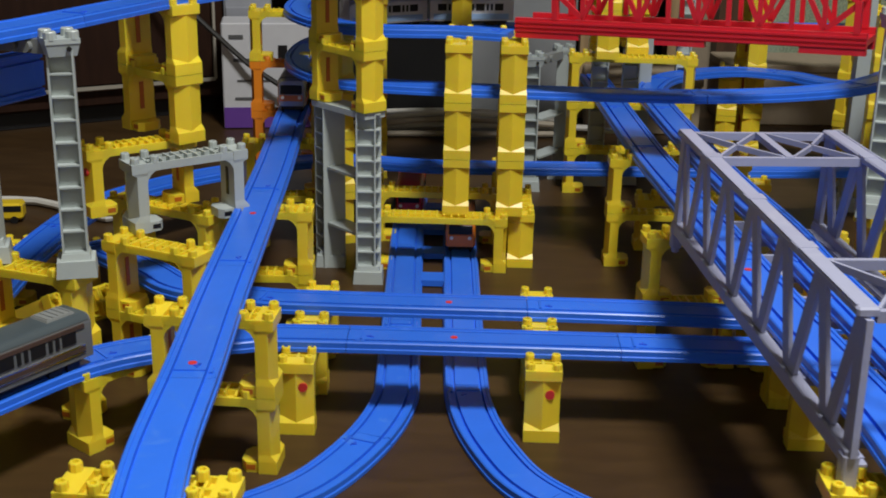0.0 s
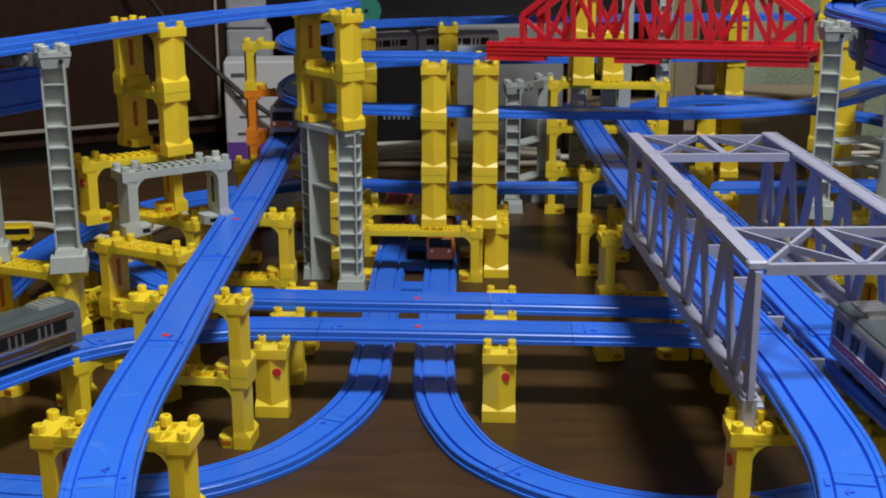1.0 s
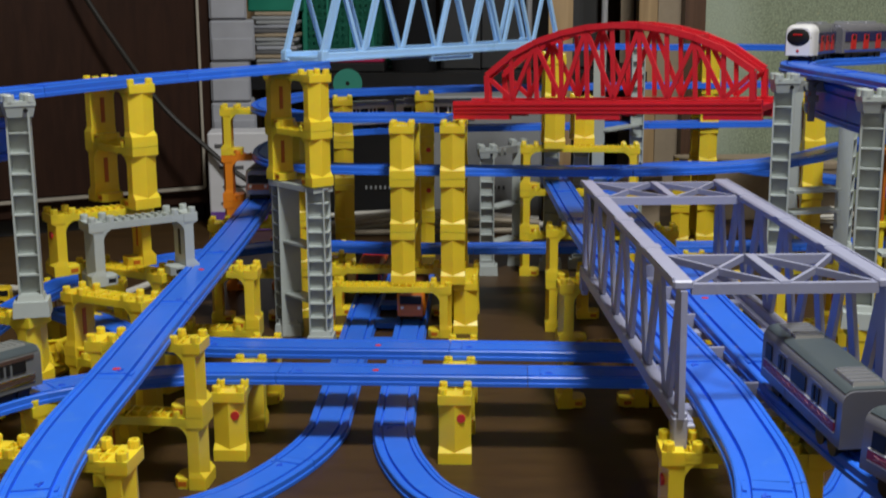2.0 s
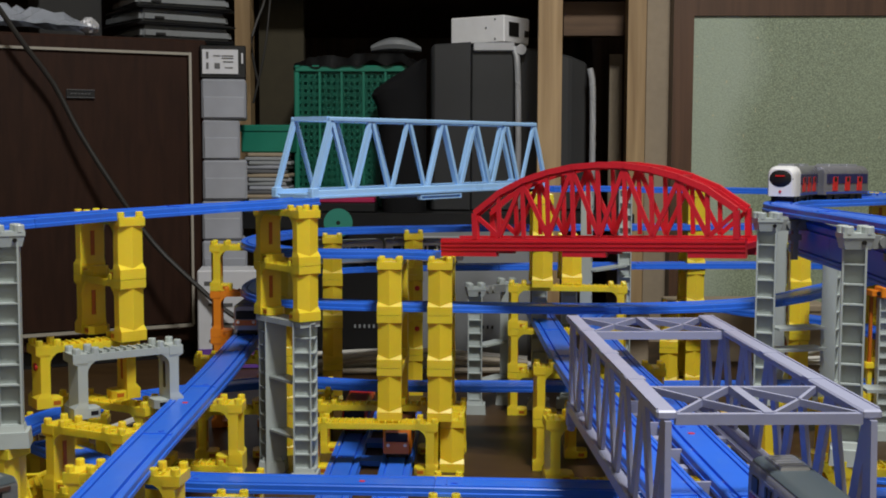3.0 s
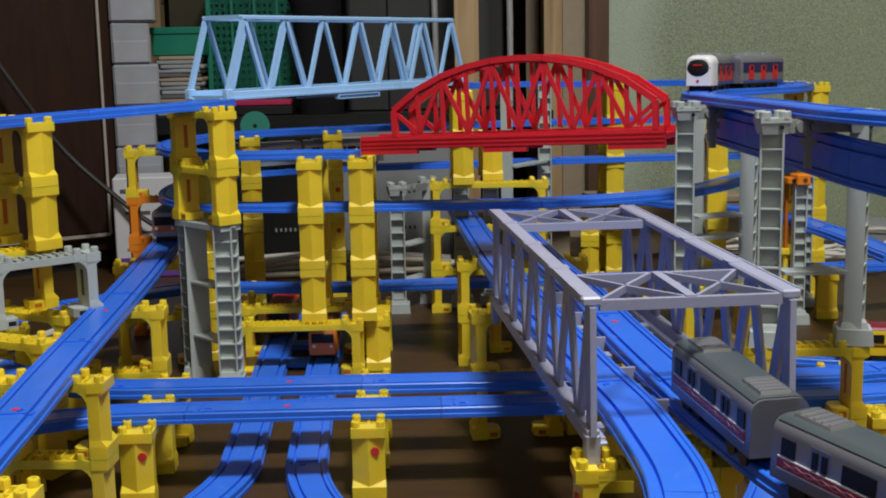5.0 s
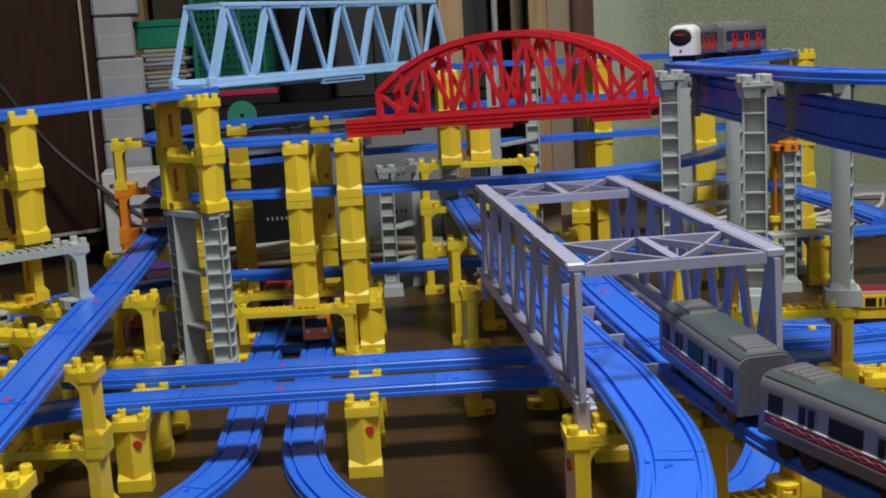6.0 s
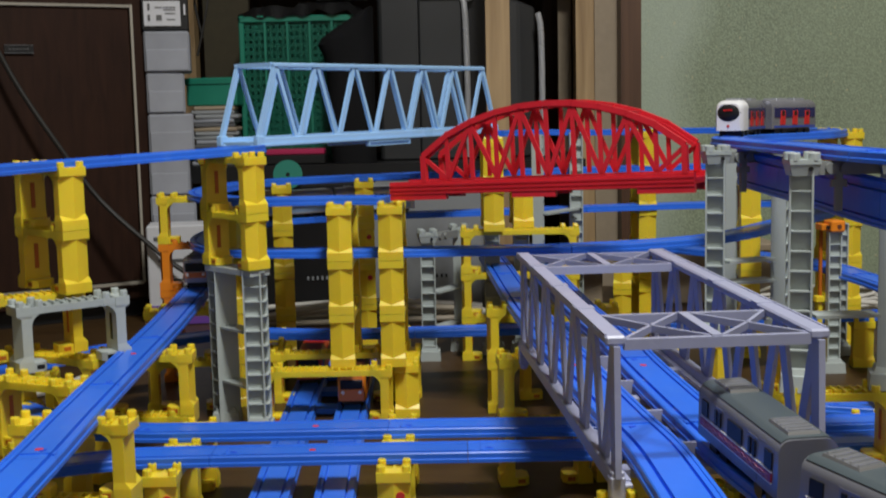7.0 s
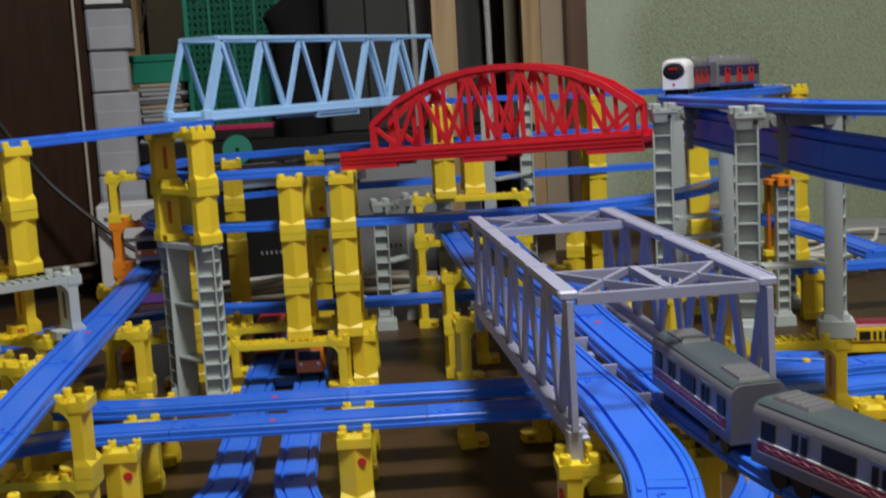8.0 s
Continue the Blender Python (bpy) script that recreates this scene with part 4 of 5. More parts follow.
def ladder_leg(h, mat, w=0.0200, d=0.0160, pitch=0.0197):
    """A tall leg with a laddered outer face: thin rungs between two flanges, a plain back."""
    bm = B()
    box(bm, (0, d * 0.20, h / 2), (w - 0.001, d * 0.56, h))
    for x in (-w / 2 + 0.0008, w / 2 - 0.0008):
        box(bm, (x, -d * 0.02, h / 2), (0.0016, d * 0.96, h))
    n = max(3, round(h / pitch))
    for k in range(n + 1):
        zz = 0.001 + (h - 0.002) * k / n
        box(bm, (0, -d * 0.08, zz), (w - 0.0030, d * 0.82, 0.0013))
    return mesh_of("leg", bm, mat)


def corner_ladder_leg(h, mat, w=0.0250, d=0.0170, pitch=0.0158):
    """A tall leg with open pockets on its front and on one side, thin rungs running round the corner."""
    bm = B()
    c = w * 0.27
    box(bm, ((c - w / 2) / 2, d * 0.17, h / 2), (w / 2 + c - 0.001, d * 0.60, h))
    for x in (-w / 2 + 0.0008, c):
        box(bm, (x, 0, h / 2), (0.0016, d, h))
    box(bm, ((c + w / 2) / 2, d / 2 - 0.0008, h / 2), (w / 2 - c, 0.0015, h))
    n = max(3, round(h / pitch))
    for k in range(n + 1):
        zz = 0.001 + (h - 0.002) * k / n
        box(bm, (0, 0.0002, zz), (w - 0.0004, d - 0.0010, 0.0014))
    return mesh_of("leg", bm, mat)


def tall_pier(ax, ay, bx, by, z0, h, base=True, face=0.0, other=0.0, plates=(0.3, 0.6), head=True, hang=False, corner=False, w=0.0200, pitch=0.0197):
    t = thing("tall_pier", "light grey plastic viaduct pier with two laddered legs", "toy pier", "tall piers")
    me = corner_ladder_leg(h, M_GREY) if corner else ladder_leg(h, M_GREY, w, w * 0.8, pitch)
    a, b = Vector((ax, ay, z0)), Vector((bx, by, z0))
    d = (b - a).normalized()
    yaw = math.degrees(math.atan2(d.y, d.x))
    for q, s in ((a, 1), (b, -1)):
        leg = part("leg", me if s > 0 or not corner else ladder_leg(h, M_GREY, 0.0215, 0.0260, 0.0158), M_GREY, t)
        leg.matrix_world = Matrix.Translation(q) @ pose(0, 0, 0, 0, 0, face if s > 0 else other)
        if base:
            bm = B()
            box(bm, (0, 0, 0.0065), (w + 0.0110, 0.028, 0.013), taper=0.93)
            box(bm, (0, 0, 0.0150), (w + 0.0040, 0.021, 0.006), taper=0.86)
            foot = part("foot", bm, M_GREY, t)
            foot.matrix_world = Matrix.Translation(q) @ pose(0, 0, 0, 0, 0, face)
        if head:
            # cup with four round studs on its rim and a pin hole in front
            bm = B()
            box(bm, (0, 0, h - 0.0005), (w + 0.0012, 0.0180, 0.009), taper=1.2)
            box(bm, (0, 0, h + 0.0058), (w + 0.0060, 0.0225, 0.0036))
            for sx in (-w * 0.42, w * 0.42):
                for sy in (-0.0070, 0.0070):
                    stud(bm, (sx, sy, h + 0.0070), 0.0048, 0.0062, 12)
            cap = part("head", bm, M_GREY, t, "studded head cup with a pin hole")
            cap.matrix_world = Matrix.Translation(q) @ pose(0, 0, 0, 0, 0, yaw * 0.2)
            part("pin_hole", cyl(B(), (0.004, -0.0108, h + 0.0005), 0.0018, 0.003, "y", 12), M_BLACK, cap)
    for k in plates:
        bm = B()
        bar(bm, a + d * 0.010 + Vector((0, 0, h * k)), b - d * 0.010 + Vector((0, 0, h * k)), 0.022, 0.0026)
        part("cross_plate", bm, M_GREY, t)
    if head:
        up = Vector((0, 0, h + 0.0005))
        part("cross_arm", bar(B(), a + d * 0.010 + up, b - d * 0.010 + up, 0.010, 0.0105), M_GREYDULL, t, "dull grey cross arm")
        out = Vector((d.y, -d.x, 0)) * (1 if -d.x < 0 else -1)
        for u in (0.30, 0.46):
            bm = B()
            cyl(bm, (0, 0, 0), 0.0046, 0.005, "y", 16)
            boss = part("boss", bm, M_GREYDULL, t)
            boss.matrix_world = Matrix.Translation(a.lerp(b, u) + up + out * 0.0065) @ pose(0, 0, 0, 0, 0, yaw)
        if hang:
            m = a.lerp(b, 0.40) + up + out * 0.002
            part("hanger", bar(B(), m - Vector((0, 0, 0.004)), m - Vector((0, 0, 0.034)), 0.0056, 0.0046, out), M_GREYDULL, t)
            part("hanger_head", bar(B(), m - Vector((0, 0, 0.012)) - d * 0.006, m - Vector((0, 0, 0.012)) + d * 0.006, 0.005, 0.006), M_GREYDULL, t)
    return t


tall_pier(-0.043, 1.289, -0.088, 1.338, 0, 3 * U - 0.002, base=True, face=2, other=-58, plates=(0.28, 0.62), head=False, corner=True)
gt_top = B()
bar(gt_top, (-0.036, 1.282, 3 * U - 0.004), (-0.097, 1.345, 3 * U - 0.004), 0.026, 0.006)
part("top_plate", gt_top, M_GREY, [o for o in bpy.data.objects if o.name.startswith("tall_pier")][0])
tall_pier(-0.2365, 0.960, -0.312, 0.985, 2 * U + 0.0004, 0.1720, face=16, plates=(), w=0.0190, pitch=0.0168)
pier(-0.275, 0.9725, -18, 0, 2, (-0.034, 0.034))
tall_pier(0.448, 0.945, 0.519, 0.946, 2 * U + 0.0004, 0.1765, face=-14, other=62, plates=(0.34,), hang=True, w=0.0186, pitch=0.0168)
pier(0.4835, 0.9455, 0, 0, 2, (-0.031, 0.031))
tall_pier(0.429, 1.172, 0.498, 1.194, 2 * U + 0.0004, 0.1745, face=-14, other=64, plates=(0.30, 0.42), hang=True, w=0.0186, pitch=0.0168)
pier(0.4635, 1.183, 17, 0, 2, (-0.031, 0.031))
tall_pier(0.539, 1.602, 0.556, 1.664, 0, 0.286, face=80, other=80, plates=(), head=False)
tall_pier(0.136, 1.655, 0.180, 1.720, 0, 3 * U - 0.012, face=0, other=80, plates=(0.25, 0.55), head=True)
tall_pier(0.3605, 1.850, 0.296, 1.760, 0, 0.306, face=0, other=80, plates=(0.3, 0.62), head=False)
tall_pier(0.268, 1.700, 0.226, 1.690, 0, 3 * U, face=0, plates=(0.4,), head=False, w=0.0215)
tall_pier(0.658, 1.535, 0.700, 1.640, 0, 3 * U, face=0, plates=(), head=False, w=0.0165, pitch=0.0150)
cap = thing("cap_block", "orange plastic cap block on a grey pier", "toy block")
part("body", box(B(), (0, 0, 0.0072), (0.0185, 0.024, 0.0144)), M_ORANGE, cap, bevel=0.0016)
part("opening", cyl(B(), (0.001, -0.0118, 0.0070), 0.0030, 0.002, "y", 12), M_BROWNROOF, cap)
part("arm", box(B(), (-0.0130, 0.008, 0.0055), (0.0095, 0.020, 0.0080)), M_ORANGE, cap, bevel=0.0008)
part("arm_hole", cyl(B(), (-0.0110, -0.0062, 0.0058), 0.0030, 0.002, "y", 12), M_BLACK, cap)
# leg's shade is in its colour: darker amber in place of orange
part("side_leg", bar(B(), (-0.0112, 0.0150, 0.003), (-0.0112, 0.0150, -0.0850), 0.0040, 0.005, (0, 1, 0)), M_SLOT_SHADE, cap, "orange side leg, shade painted as darker amber", bevel=0.0006)
part("side_step", box(B(), (-0.0130, 0.0140, -0.0885), (0.0120, 0.012, 0.0080), taper=0.9), M_YELLOW, cap, bevel=0.0008)
part("lower_leg", bar(B(), (-0.0112, 0.0150, -0.0920), (-0.0112, 0.0150, -0.1812), 0.0060, 0.007, (0, 1, 0)), M_YELLOW, cap, "yellow lower leg", bevel=0.0008)
cap.matrix_world = pose(0.658, 1.535, 3 * U + 0.0004, 0, 0, 8)


# ---- bridges ----
def truss_bridge(label, mat, length, width, height, bays, lean, chord, flat_bar):
    """A box truss of slanting bars: local x along it, y across, z up."""
    t = thing("truss_bridge", label, "toy bridge")
    step = (length - 2 * lean) / bays
    for s in (-1, 1):
        y = s * width / 2
        bm = B()
        box(bm, (length / 2, y, 0.004), (length, 0.008, 0.010))
        box(bm, (length / 2, y - s * 0.006, 0.0), (length, 0.006, 0.003))
        part("bottom_chord", bm, mat, t, bevel=0.0008)
        part("top_chord", box(B(), (length / 2, y, height - chord[1] / 2), (length - 2 * lean + 0.006, chord[0], chord[1])), mat, t, bevel=0.0012)
        for k in range(bays):
            x = lean + step * k
            xm = x + step / 2
            part("diagonal", bar(B(), (x + 0.003, y, height - 0.006), (xm - 0.003, y, 0.006), flat_bar[0], flat_bar[1], (0, 1, 0)), mat, t)
            part("diagonal", bar(B(), (xm + 0.003, y, 0.006), (x + step - 0.003, y, height - 0.006), flat_bar[0], flat_bar[1], (0, 1, 0)), mat, t)
        part("end_post", bar(B(), (0.004, y, 0.005), (lean, y, height - 0.006), flat_bar[0] + 0.001, flat_bar[1] + 0.001, (0, 1, 0)), mat, t)
        part("end_post", bar(B(), (length - 0.004, y, 0.005), (length - lean, y, height - 0.006), flat_bar[0] + 0.001, flat_bar[1] + 0.001, (0, 1, 0)), mat, t)
    return t


def lilac_bridge():
    length, width, height = 0.405, 0.120, 0.088
    t = truss_bridge("lilac grey plastic double-track truss bridge with open top braces", M_LILAC, length, width, height, 6, 0.007, (0.0122, 0.0056), (0.0112, 0.0028))
    hw = width / 2
    # braced portals across the top, at both ends and at the middle
    for x0, deep in ((0.004, 0.082), (length - 0.090, 0.084)):
        part("portal_bar", box(B(), (x0 + 0.003, 0, height - 0.0055), (0.0046, width - 0.010, 0.0064)), M_LILAC, t)
        part("portal_bar", box(B(), (x0 + deep, 0, height - 0.0055), (0.0042, width - 0.010, 0.0062)), M_LILAC, t)
        part("middle_bar", box(B(), (x0 + deep / 2, 0, height - 0.0040), (deep - 0.004, 0.0062, 0.0052)), M_LILAC, t)
        mid, f = x0 + deep / 2, hw * 0.5
        for s in (-1, 1):
            for a, b in (((x0 + 0.005, s * 0.004), (mid, s * f)), ((x0 + deep - 0.002, s * 0.004), (mid, s * f)), ((x0 + 0.005, s * (hw - 0.007)), (mid, s * f)), ((x0 + deep - 0.002, s * (hw - 0.007)), (mid, s * f))):
                part("brace", bar(B(), (*a, height - 0.004), (*b, height - 0.004), 0.0022, 0.0044), M_LILAC, t)
    for x in (0.03, 0.11, 0.20, 0.29, 0.375):
        part("cross_beam", box(B(), (x, 0, 0.0), (0.012, width - 0.01, 0.005)), M_LILAC, t)
        part("cross_rib", box(B(), (x + 0.022, 0, 0.004), (0.003, 0.040, 0.012)), M_LILAC, t)
    for s in (-1, 1):
        part("floor_strip", box(B(), (length / 2, s * (hw - 0.0065), 0.0012), (length - 0.01, 0.0045, 0.0024)), M_LILAC, t)
        # lapped joints of the top chord
        for x in (0.105, 0.205, 0.315):
            part("joint_plate", box(B(), (x, s * hw, height - 0.0003), (0.012, 0.0128, 0.0012)), M_LILAC, t)
        part("chord_rim", box(B(), (length / 2, s * (hw + 0.0052), height + 0.0001), (length - 0.016, 0.0014, 0.0012)), M_LILAC, t)
    for s in (-1, 1):
        for x in (0.004, length - 0.004):
            bm = B()
            box(bm, (x, s * hw, -0.004), (0.0085, 0.0088, 0.020), taper=1.06)
            cyl(bm, (x, s * hw, -0.0145), 0.0036, 0.007, "z", 10)
            part("end_shoe", bm, M_LILAC, t, bevel=0.001)
    return t


bx = Vector((-0.032, 0.404, 0)).normalized()
ang = math.degrees(math.atan2(bx.y, bx.x))
side = Vector((bx.y, -bx.x, 0))
o = Vector((0.267, 0.671, 0.1325)) + side * 0.060
lilac_bridge().matrix_world = pose(o.x, o.y, o.z, 0, 0, ang)


def sky_bridge():
    length, width, height = 0.515, 0.060, 0.096
    t = truss_bridge("light blue plastic single-track truss bridge with slanting ends", M_SKY, length, width, height, 6, 0.036, (0.0068, 0.0056), (0.0050, 0.0038))
    bm = B()
    box(bm, (length / 2, 0, 0.001), (length - 0.004, width - 0.006, 0.006))
    part("deck", bm, M_SKY, t)
    for k in range(7):
        x = 0.036 + (length - 0.072) * k / 6
        part("top_tie", box(B(), (x, 0, height - 0.002), (0.006, width - 0.006, 0.005)), M_SKY, t)
    for s in (-1, 1):
        bm = B()
        for zz, hh in ((-0.0032, 0.0014), (-0.0078, 0.0014)):
            box(bm, (0.2475, s * (width / 2 + 0.003), zz), (0.088, 0.0060, hh))
        for xx in (0.2042, 0.2908):
            box(bm, (xx, s * (width / 2 + 0.003), -0.0055), (0.0016, 0.0060, 0.0050))
        box(bm, (0.2475, s * (width / 2 - 0.001), -0.0055), (0.086, 0.0020, 0.0046))
        part("clip", bm, M_SKY, t)
        part("bottom_flange", box(B(), (length / 2, s * (width / 2 + 0.0035), 0.0004), (length - 0.008, 0.0050, 0.0022)), M_SKY, t)
        for k in range(6):
            x = 0.036 + (length - 0.072) * (k + 0.5) / 6
            part("gusset", box(B(), (x, s * width / 2, 0.0100), (0.016, 0.0042, 0.0055), taper=0.72), M_SKY, t)
    for x in (0.006, length - 0.006):
        for s in (-1, 1):
            part("end_shoe", box(B(), (x, s * width / 2, 0.005), (0.011, 0.009, 0.013)), M_SKY, t, bevel=0.001)
    return t


a, b = Vector((-0.055, 1.400, 0.310)), Vector((0.219, 1.795, 0.310))
d = (b - a).normalized()
nrm = Vector((-d.y, d.x, 0))
o = a + nrm * 0.029
sky_bridge().matrix_world = pose(o.x, o.y, o.z, 0, 0, math.degrees(math.atan2(d.y, d.x)))


def arch_bridge():
    length, width = 0.349, 0.045
    t = thing("arch_bridge", "bright red plastic arched truss bridge on tall piers", "toy bridge")
    hw = width / 2
    a0, a1, rise = 0.040, length - 0.006, 0.0890
    part("deck", box(B(), (length / 2, 0, 0.002), (length, width - 0.008, 0.006)), M_RED, t)
    def arch(x):
        u = (x - a0) / (a1 - a0) * 2 - 1
        return 0.034 + (rise - 0.034) * max(0.0, 1 - u * u) ** 0.78
    for s in (-1, 1):
        y = s * hw
        bm = B()
        part("side_girder", box(bm, (length / 2, y, 0.0035), (length, 0.006, 0.0145)), M_RED, t)
        for zz in (-0.002, 0.0025, 0.007):
            part("girder_ridge", box(B(), (length / 2, y + s * 0.0035, zz), (length, 0.0016, 0.0020)), M_RED, t)
        part("girder_foot", box(B(), (0.035, y, -0.0065), (0.07, 0.007, 0.006)), M_RED, t)
        part("girder_foot", box(B(), (length * 0.5, y, -0.0065), (0.05, 0.007, 0.006)), M_RED, t)
        part("girder_foot", box(B(), (length - 0.03, y, -0.0065), (0.06, 0.007, 0.006)), M_RED, t)
        n = 10
        xs = [a0 + (a1 - a0) * (0.012 + 0.976 * k / n) for k in range(n + 1)]
        bm = B()
        for p, q in zip(xs, xs[1:]):
            bar(bm, (p - 0.0005, y, arch(p)), (q + 0.0005, y, arch(q)), 0.0056, 0.0062)
            bar(bm, (p, y - s * 0.006, arch(p) - 0.003), (q, y - s * 0.006, arch(q) - 0.003), 0.003, 0.004)
        bar(bm, (xs[0], y, 0.010), (xs[0], y, arch(xs[0])), 0.006, 0.007, (0, 1, 0))
        bar(bm, (xs[-1], y, 0.010), (xs[-1], y, arch(xs[-1])), 0.006, 0.007, (0, 1, 0))
        part("arch_rib", bm, M_RED, t)
        for k in range(n):
            lo, hi = (xs[k], xs[k + 1])
            if k % 2 == 1:
                part("diagonal", bar(B(), (lo, y, 0.012), (hi, y, arch(hi) - 0.002), 0.0046, 0.0032, (0, 1, 0)), M_RED, t)
            else:
                part("diagonal", bar(B(), (lo, y, arch(lo) - 0.002), (hi, y, 0.012), 0.0046, 0.0032, (0, 1, 0)), M_RED, t)
            if 0 < k:
                part("hanger", bar(B(), (lo, y, 0.012), (lo, y, arch(lo) - 0.002), 0.0044, 0.0030, (0, 1, 0)), M_RED, t)
        if s > 0:
            for k in range(2, n - 1):
                part("top_tie", bar(B(), (xs[k], -hw, arch(xs[k])), (xs[k], hw, arch(xs[k])), 0.0045, 0.0045), M_RED, t)
    return t


a, b = Vector((0.104, 1.363, 0)), Vector((0.423, 1.207, 0))
d = (b - a).normalized()
o = a + Vector((-d.y, d.x, 0)) * 0.022
arch_bridge().matrix_world = pose(o.x, o.y, 0.2560, 0, 0, math.degrees(math.atan2(d.y, d.x))) @ pose(0, 0, 0, 0, -2.3, 0)


# ---- trains ----
def rounded_profile(w, h, r, n=4):
    pts = [(-w / 2, 0.0)]
    for cx, a0 in ((-w / 2 + r, 180), (w / 2 - r, 90)):
        for k in range(n + 1):
            a = radians(a0 - 90 * k / n)
            pts.append((cx + r * math.cos(a), h - r + r * math.sin(a)))
    pts.append((w / 2, 0.0))
    return pts


def train_car(label, body, roof, stripes=(), front=False, face=None, length=0.119, w=0.033, h=0.0415, chain=False, group="train cars", units=True, window=M_GLASS):
    """A toy rail car: local x forward, standing on the rail at z = 0."""
    t = thing("train_car", label, "toy train", group)
    z0 = 0.009
    prof = rounded_profile(w, h - z0, 0.007)
    L = length / 2
    bm = B()
    nose = [(-L, 1.0), (L - (0.008 if front else 0.0), 1.0)] + ([(L - 0.003, 0.95), (L, 0.86)] if front else [])
    rings = [[Vector((x, y * k, z0 + zz * (k ** 0.5))) for y, zz in prof] for x, k in nose]
    loft(bm, rings)
    part("body", bm, body, t, smooth=True)
    rp = [(y, zz) for y, zz in rounded_profile(w + 0.0008, h - z0 + 0.0008, 0.0074) if zz > h - z0 - (0.0030 if chain else 0.0058)]
    bm = B()
    xe = L - (0.007 if front else 0.0015)
    loft(bm, [[Vector((x, y, z0 + zz)) for y, zz in rp] for x in (-L + 0.001, xe)])
    rf = part("roof", bm, roof, t, smooth=True)
    if units:
        for x in (-0.039, 0.039) if units == 2 else (-0.034,):
            bm = B()
            box(bm, (x, 0, h + 0.0010), (0.026, 0.019, 0.0030), taper=0.90)
            for k in range(5):
                box(bm, (x - 0.010 + 0.005 * k, 0, h + 0.0027), (0.0016, 0.015, 0.0009))
            part("roof_unit", bm, roof if roof is not M_ROOFGREY else M_UNIT if chain else M_GREYDULL, rf, "ribbed air-conditioning unit")
    # windows and doors, on both sides
    if chain:
        panes, doors = ((-0.0455, 0.0092), (0.0, 0.0205), (0.0455, 0.0092)), (-0.0245, 0.0245)
    else:
        gap = (length - 0.038) / 3
        panes = [(-L + 0.017 + gap * k, 0.0122) for k in range(4)]
        doors = [-L + 0.017 + gap * (k + 0.5) for k in range(3)]
    for s in (-1, 1):
        y = s * (w / 2 + 0.0002)
        for x, wide in panes:
            part("window", box(B(), (x, y, z0 + 0.0190), (wide, 0.0012, 0.0094)), window, t)
        for xd in doors:
            door = part("door", box(B(), (xd, y - s * 0.0002, z0 + 0.0138), (0.0130, 0.0005, 0.0235)), body, t)
            for e in (-0.0030, 0.0030):
                part("window", box(B(), (xd + e, y + s * 0.0002, z0 + 0.0190), (0.0032, 0.0014, 0.0088)), window, door)
        for zz, hh, mat in stripes:
            part("stripe", box(B(), (-0.001, y, z0 + zz), (length - 0.012, 0.0015, hh)), mat, t)
        if chain:
            bm = B()
            for k in range(int((length - 0.014) / 0.0085)):
                xk = -L + 0.010 + 0.0085 * k
                for e in (-1, 1):
                    bar(bm, (xk, y, z0 + 0.0100 + e * 0.0012), (xk + 0.0085, y, z0 + 0.0100 - e * 0.0012), 0.0022, 0.0006)
            part("chain_stripe", bm, M_PINK, t, "pale chain pattern on the stripe")
    if front:
        fx = L - 0.0012
        part("windscreen", box(B(), (fx - 0.0002, 0, z0 + 0.0195), (0.005, w * 0.78, 0.0110)), M_GLASS, t, "black windscreen", bevel=0.001)
        if face:
            part("front_panel", box(B(), (fx, 0, z0 + 0.0095), (0.004, w * 0.80, 0.007)), face, t)
        for s in (-1, 1):
            part("headlight", cyl(B(), (L + 0.0004, s * w * 0.30, z0 + 0.0105), 0.0021, 0.003, "x", 12), M_LAMP, t)
    part("underframe", box(B(), (0, 0, z0 - 0.001), (length - 0.016, w * 0.74, 0.005)), M_BLACK, t)
    for x in (-L + 0.024, L - 0.024):
        bogie = part("bogie", box(B(), (x, 0, 0.0055), (0.026, w * 0.66, 0.006)), M_BLACK, t)
        for dx in (-0.008, 0.008):
            for s in (-1, 1):
                part("wheel", cyl(B(), (x + dx, s * 0.0115, 0.0042), 0.0058, 0.003, "y", 16), M_BLACK, bogie)
    part("coupler", box(B(), (-L - 0.004, 0, 0.009), (0.010, 0.004, 0.003)), M_CHROME, t)
    return t


def on_line(pts, dist, gap):
    """Poses along a line, dist metres from its start, the car's two bogies on the line."""
    line = curve_through(pts, 0.002)
    i = min(max(int(dist / 0.002), 0), len(line) - 1)
    h = int(gap / 2 / 0.002)
    p, q = line[max(i - h, 0)], line[min(i + h, len(line) - 1)]
    mid, d = (p + q) / 2, (q - p).normalized()
    return Matrix.Translation(mid + Vector((0, 0, -0.0022))) @ pose(0, 0, 0, 0, 0, math.degrees(math.atan2(d.y, d.x))) @ pose(0, 0, 0, 0, -math.degrees(math.asin(d.z)), 0)


# grey train standing on the track beside the lilac bridge
line = [(0.324, 0.937, 0.145), (0.337, 0.75, 0.145), (0.347, 0.66, 0.142), (0.370, 0.57, 0.136), (0.42, 0.49, L2), (0.52, 0.43, L2), (0.64, 0.40, L2)]
pink = ((0.0100, 0.0050, M_STRIPE_PINK), (0.0131, 0.0007, M_WHITE), (0.0069, 0.0007, M_WHITE))
for k, dd in enumerate((0.276, 0.406)):
    c = train_car("silver toy rail car with pink chain stripe, grey roof", M_COACH, M_ROOFGREY, pink, front=False, group="grey train cars", units=2, chain=True, length=0.114)
    c.matrix_world = on_line(line, dd, 0.074)

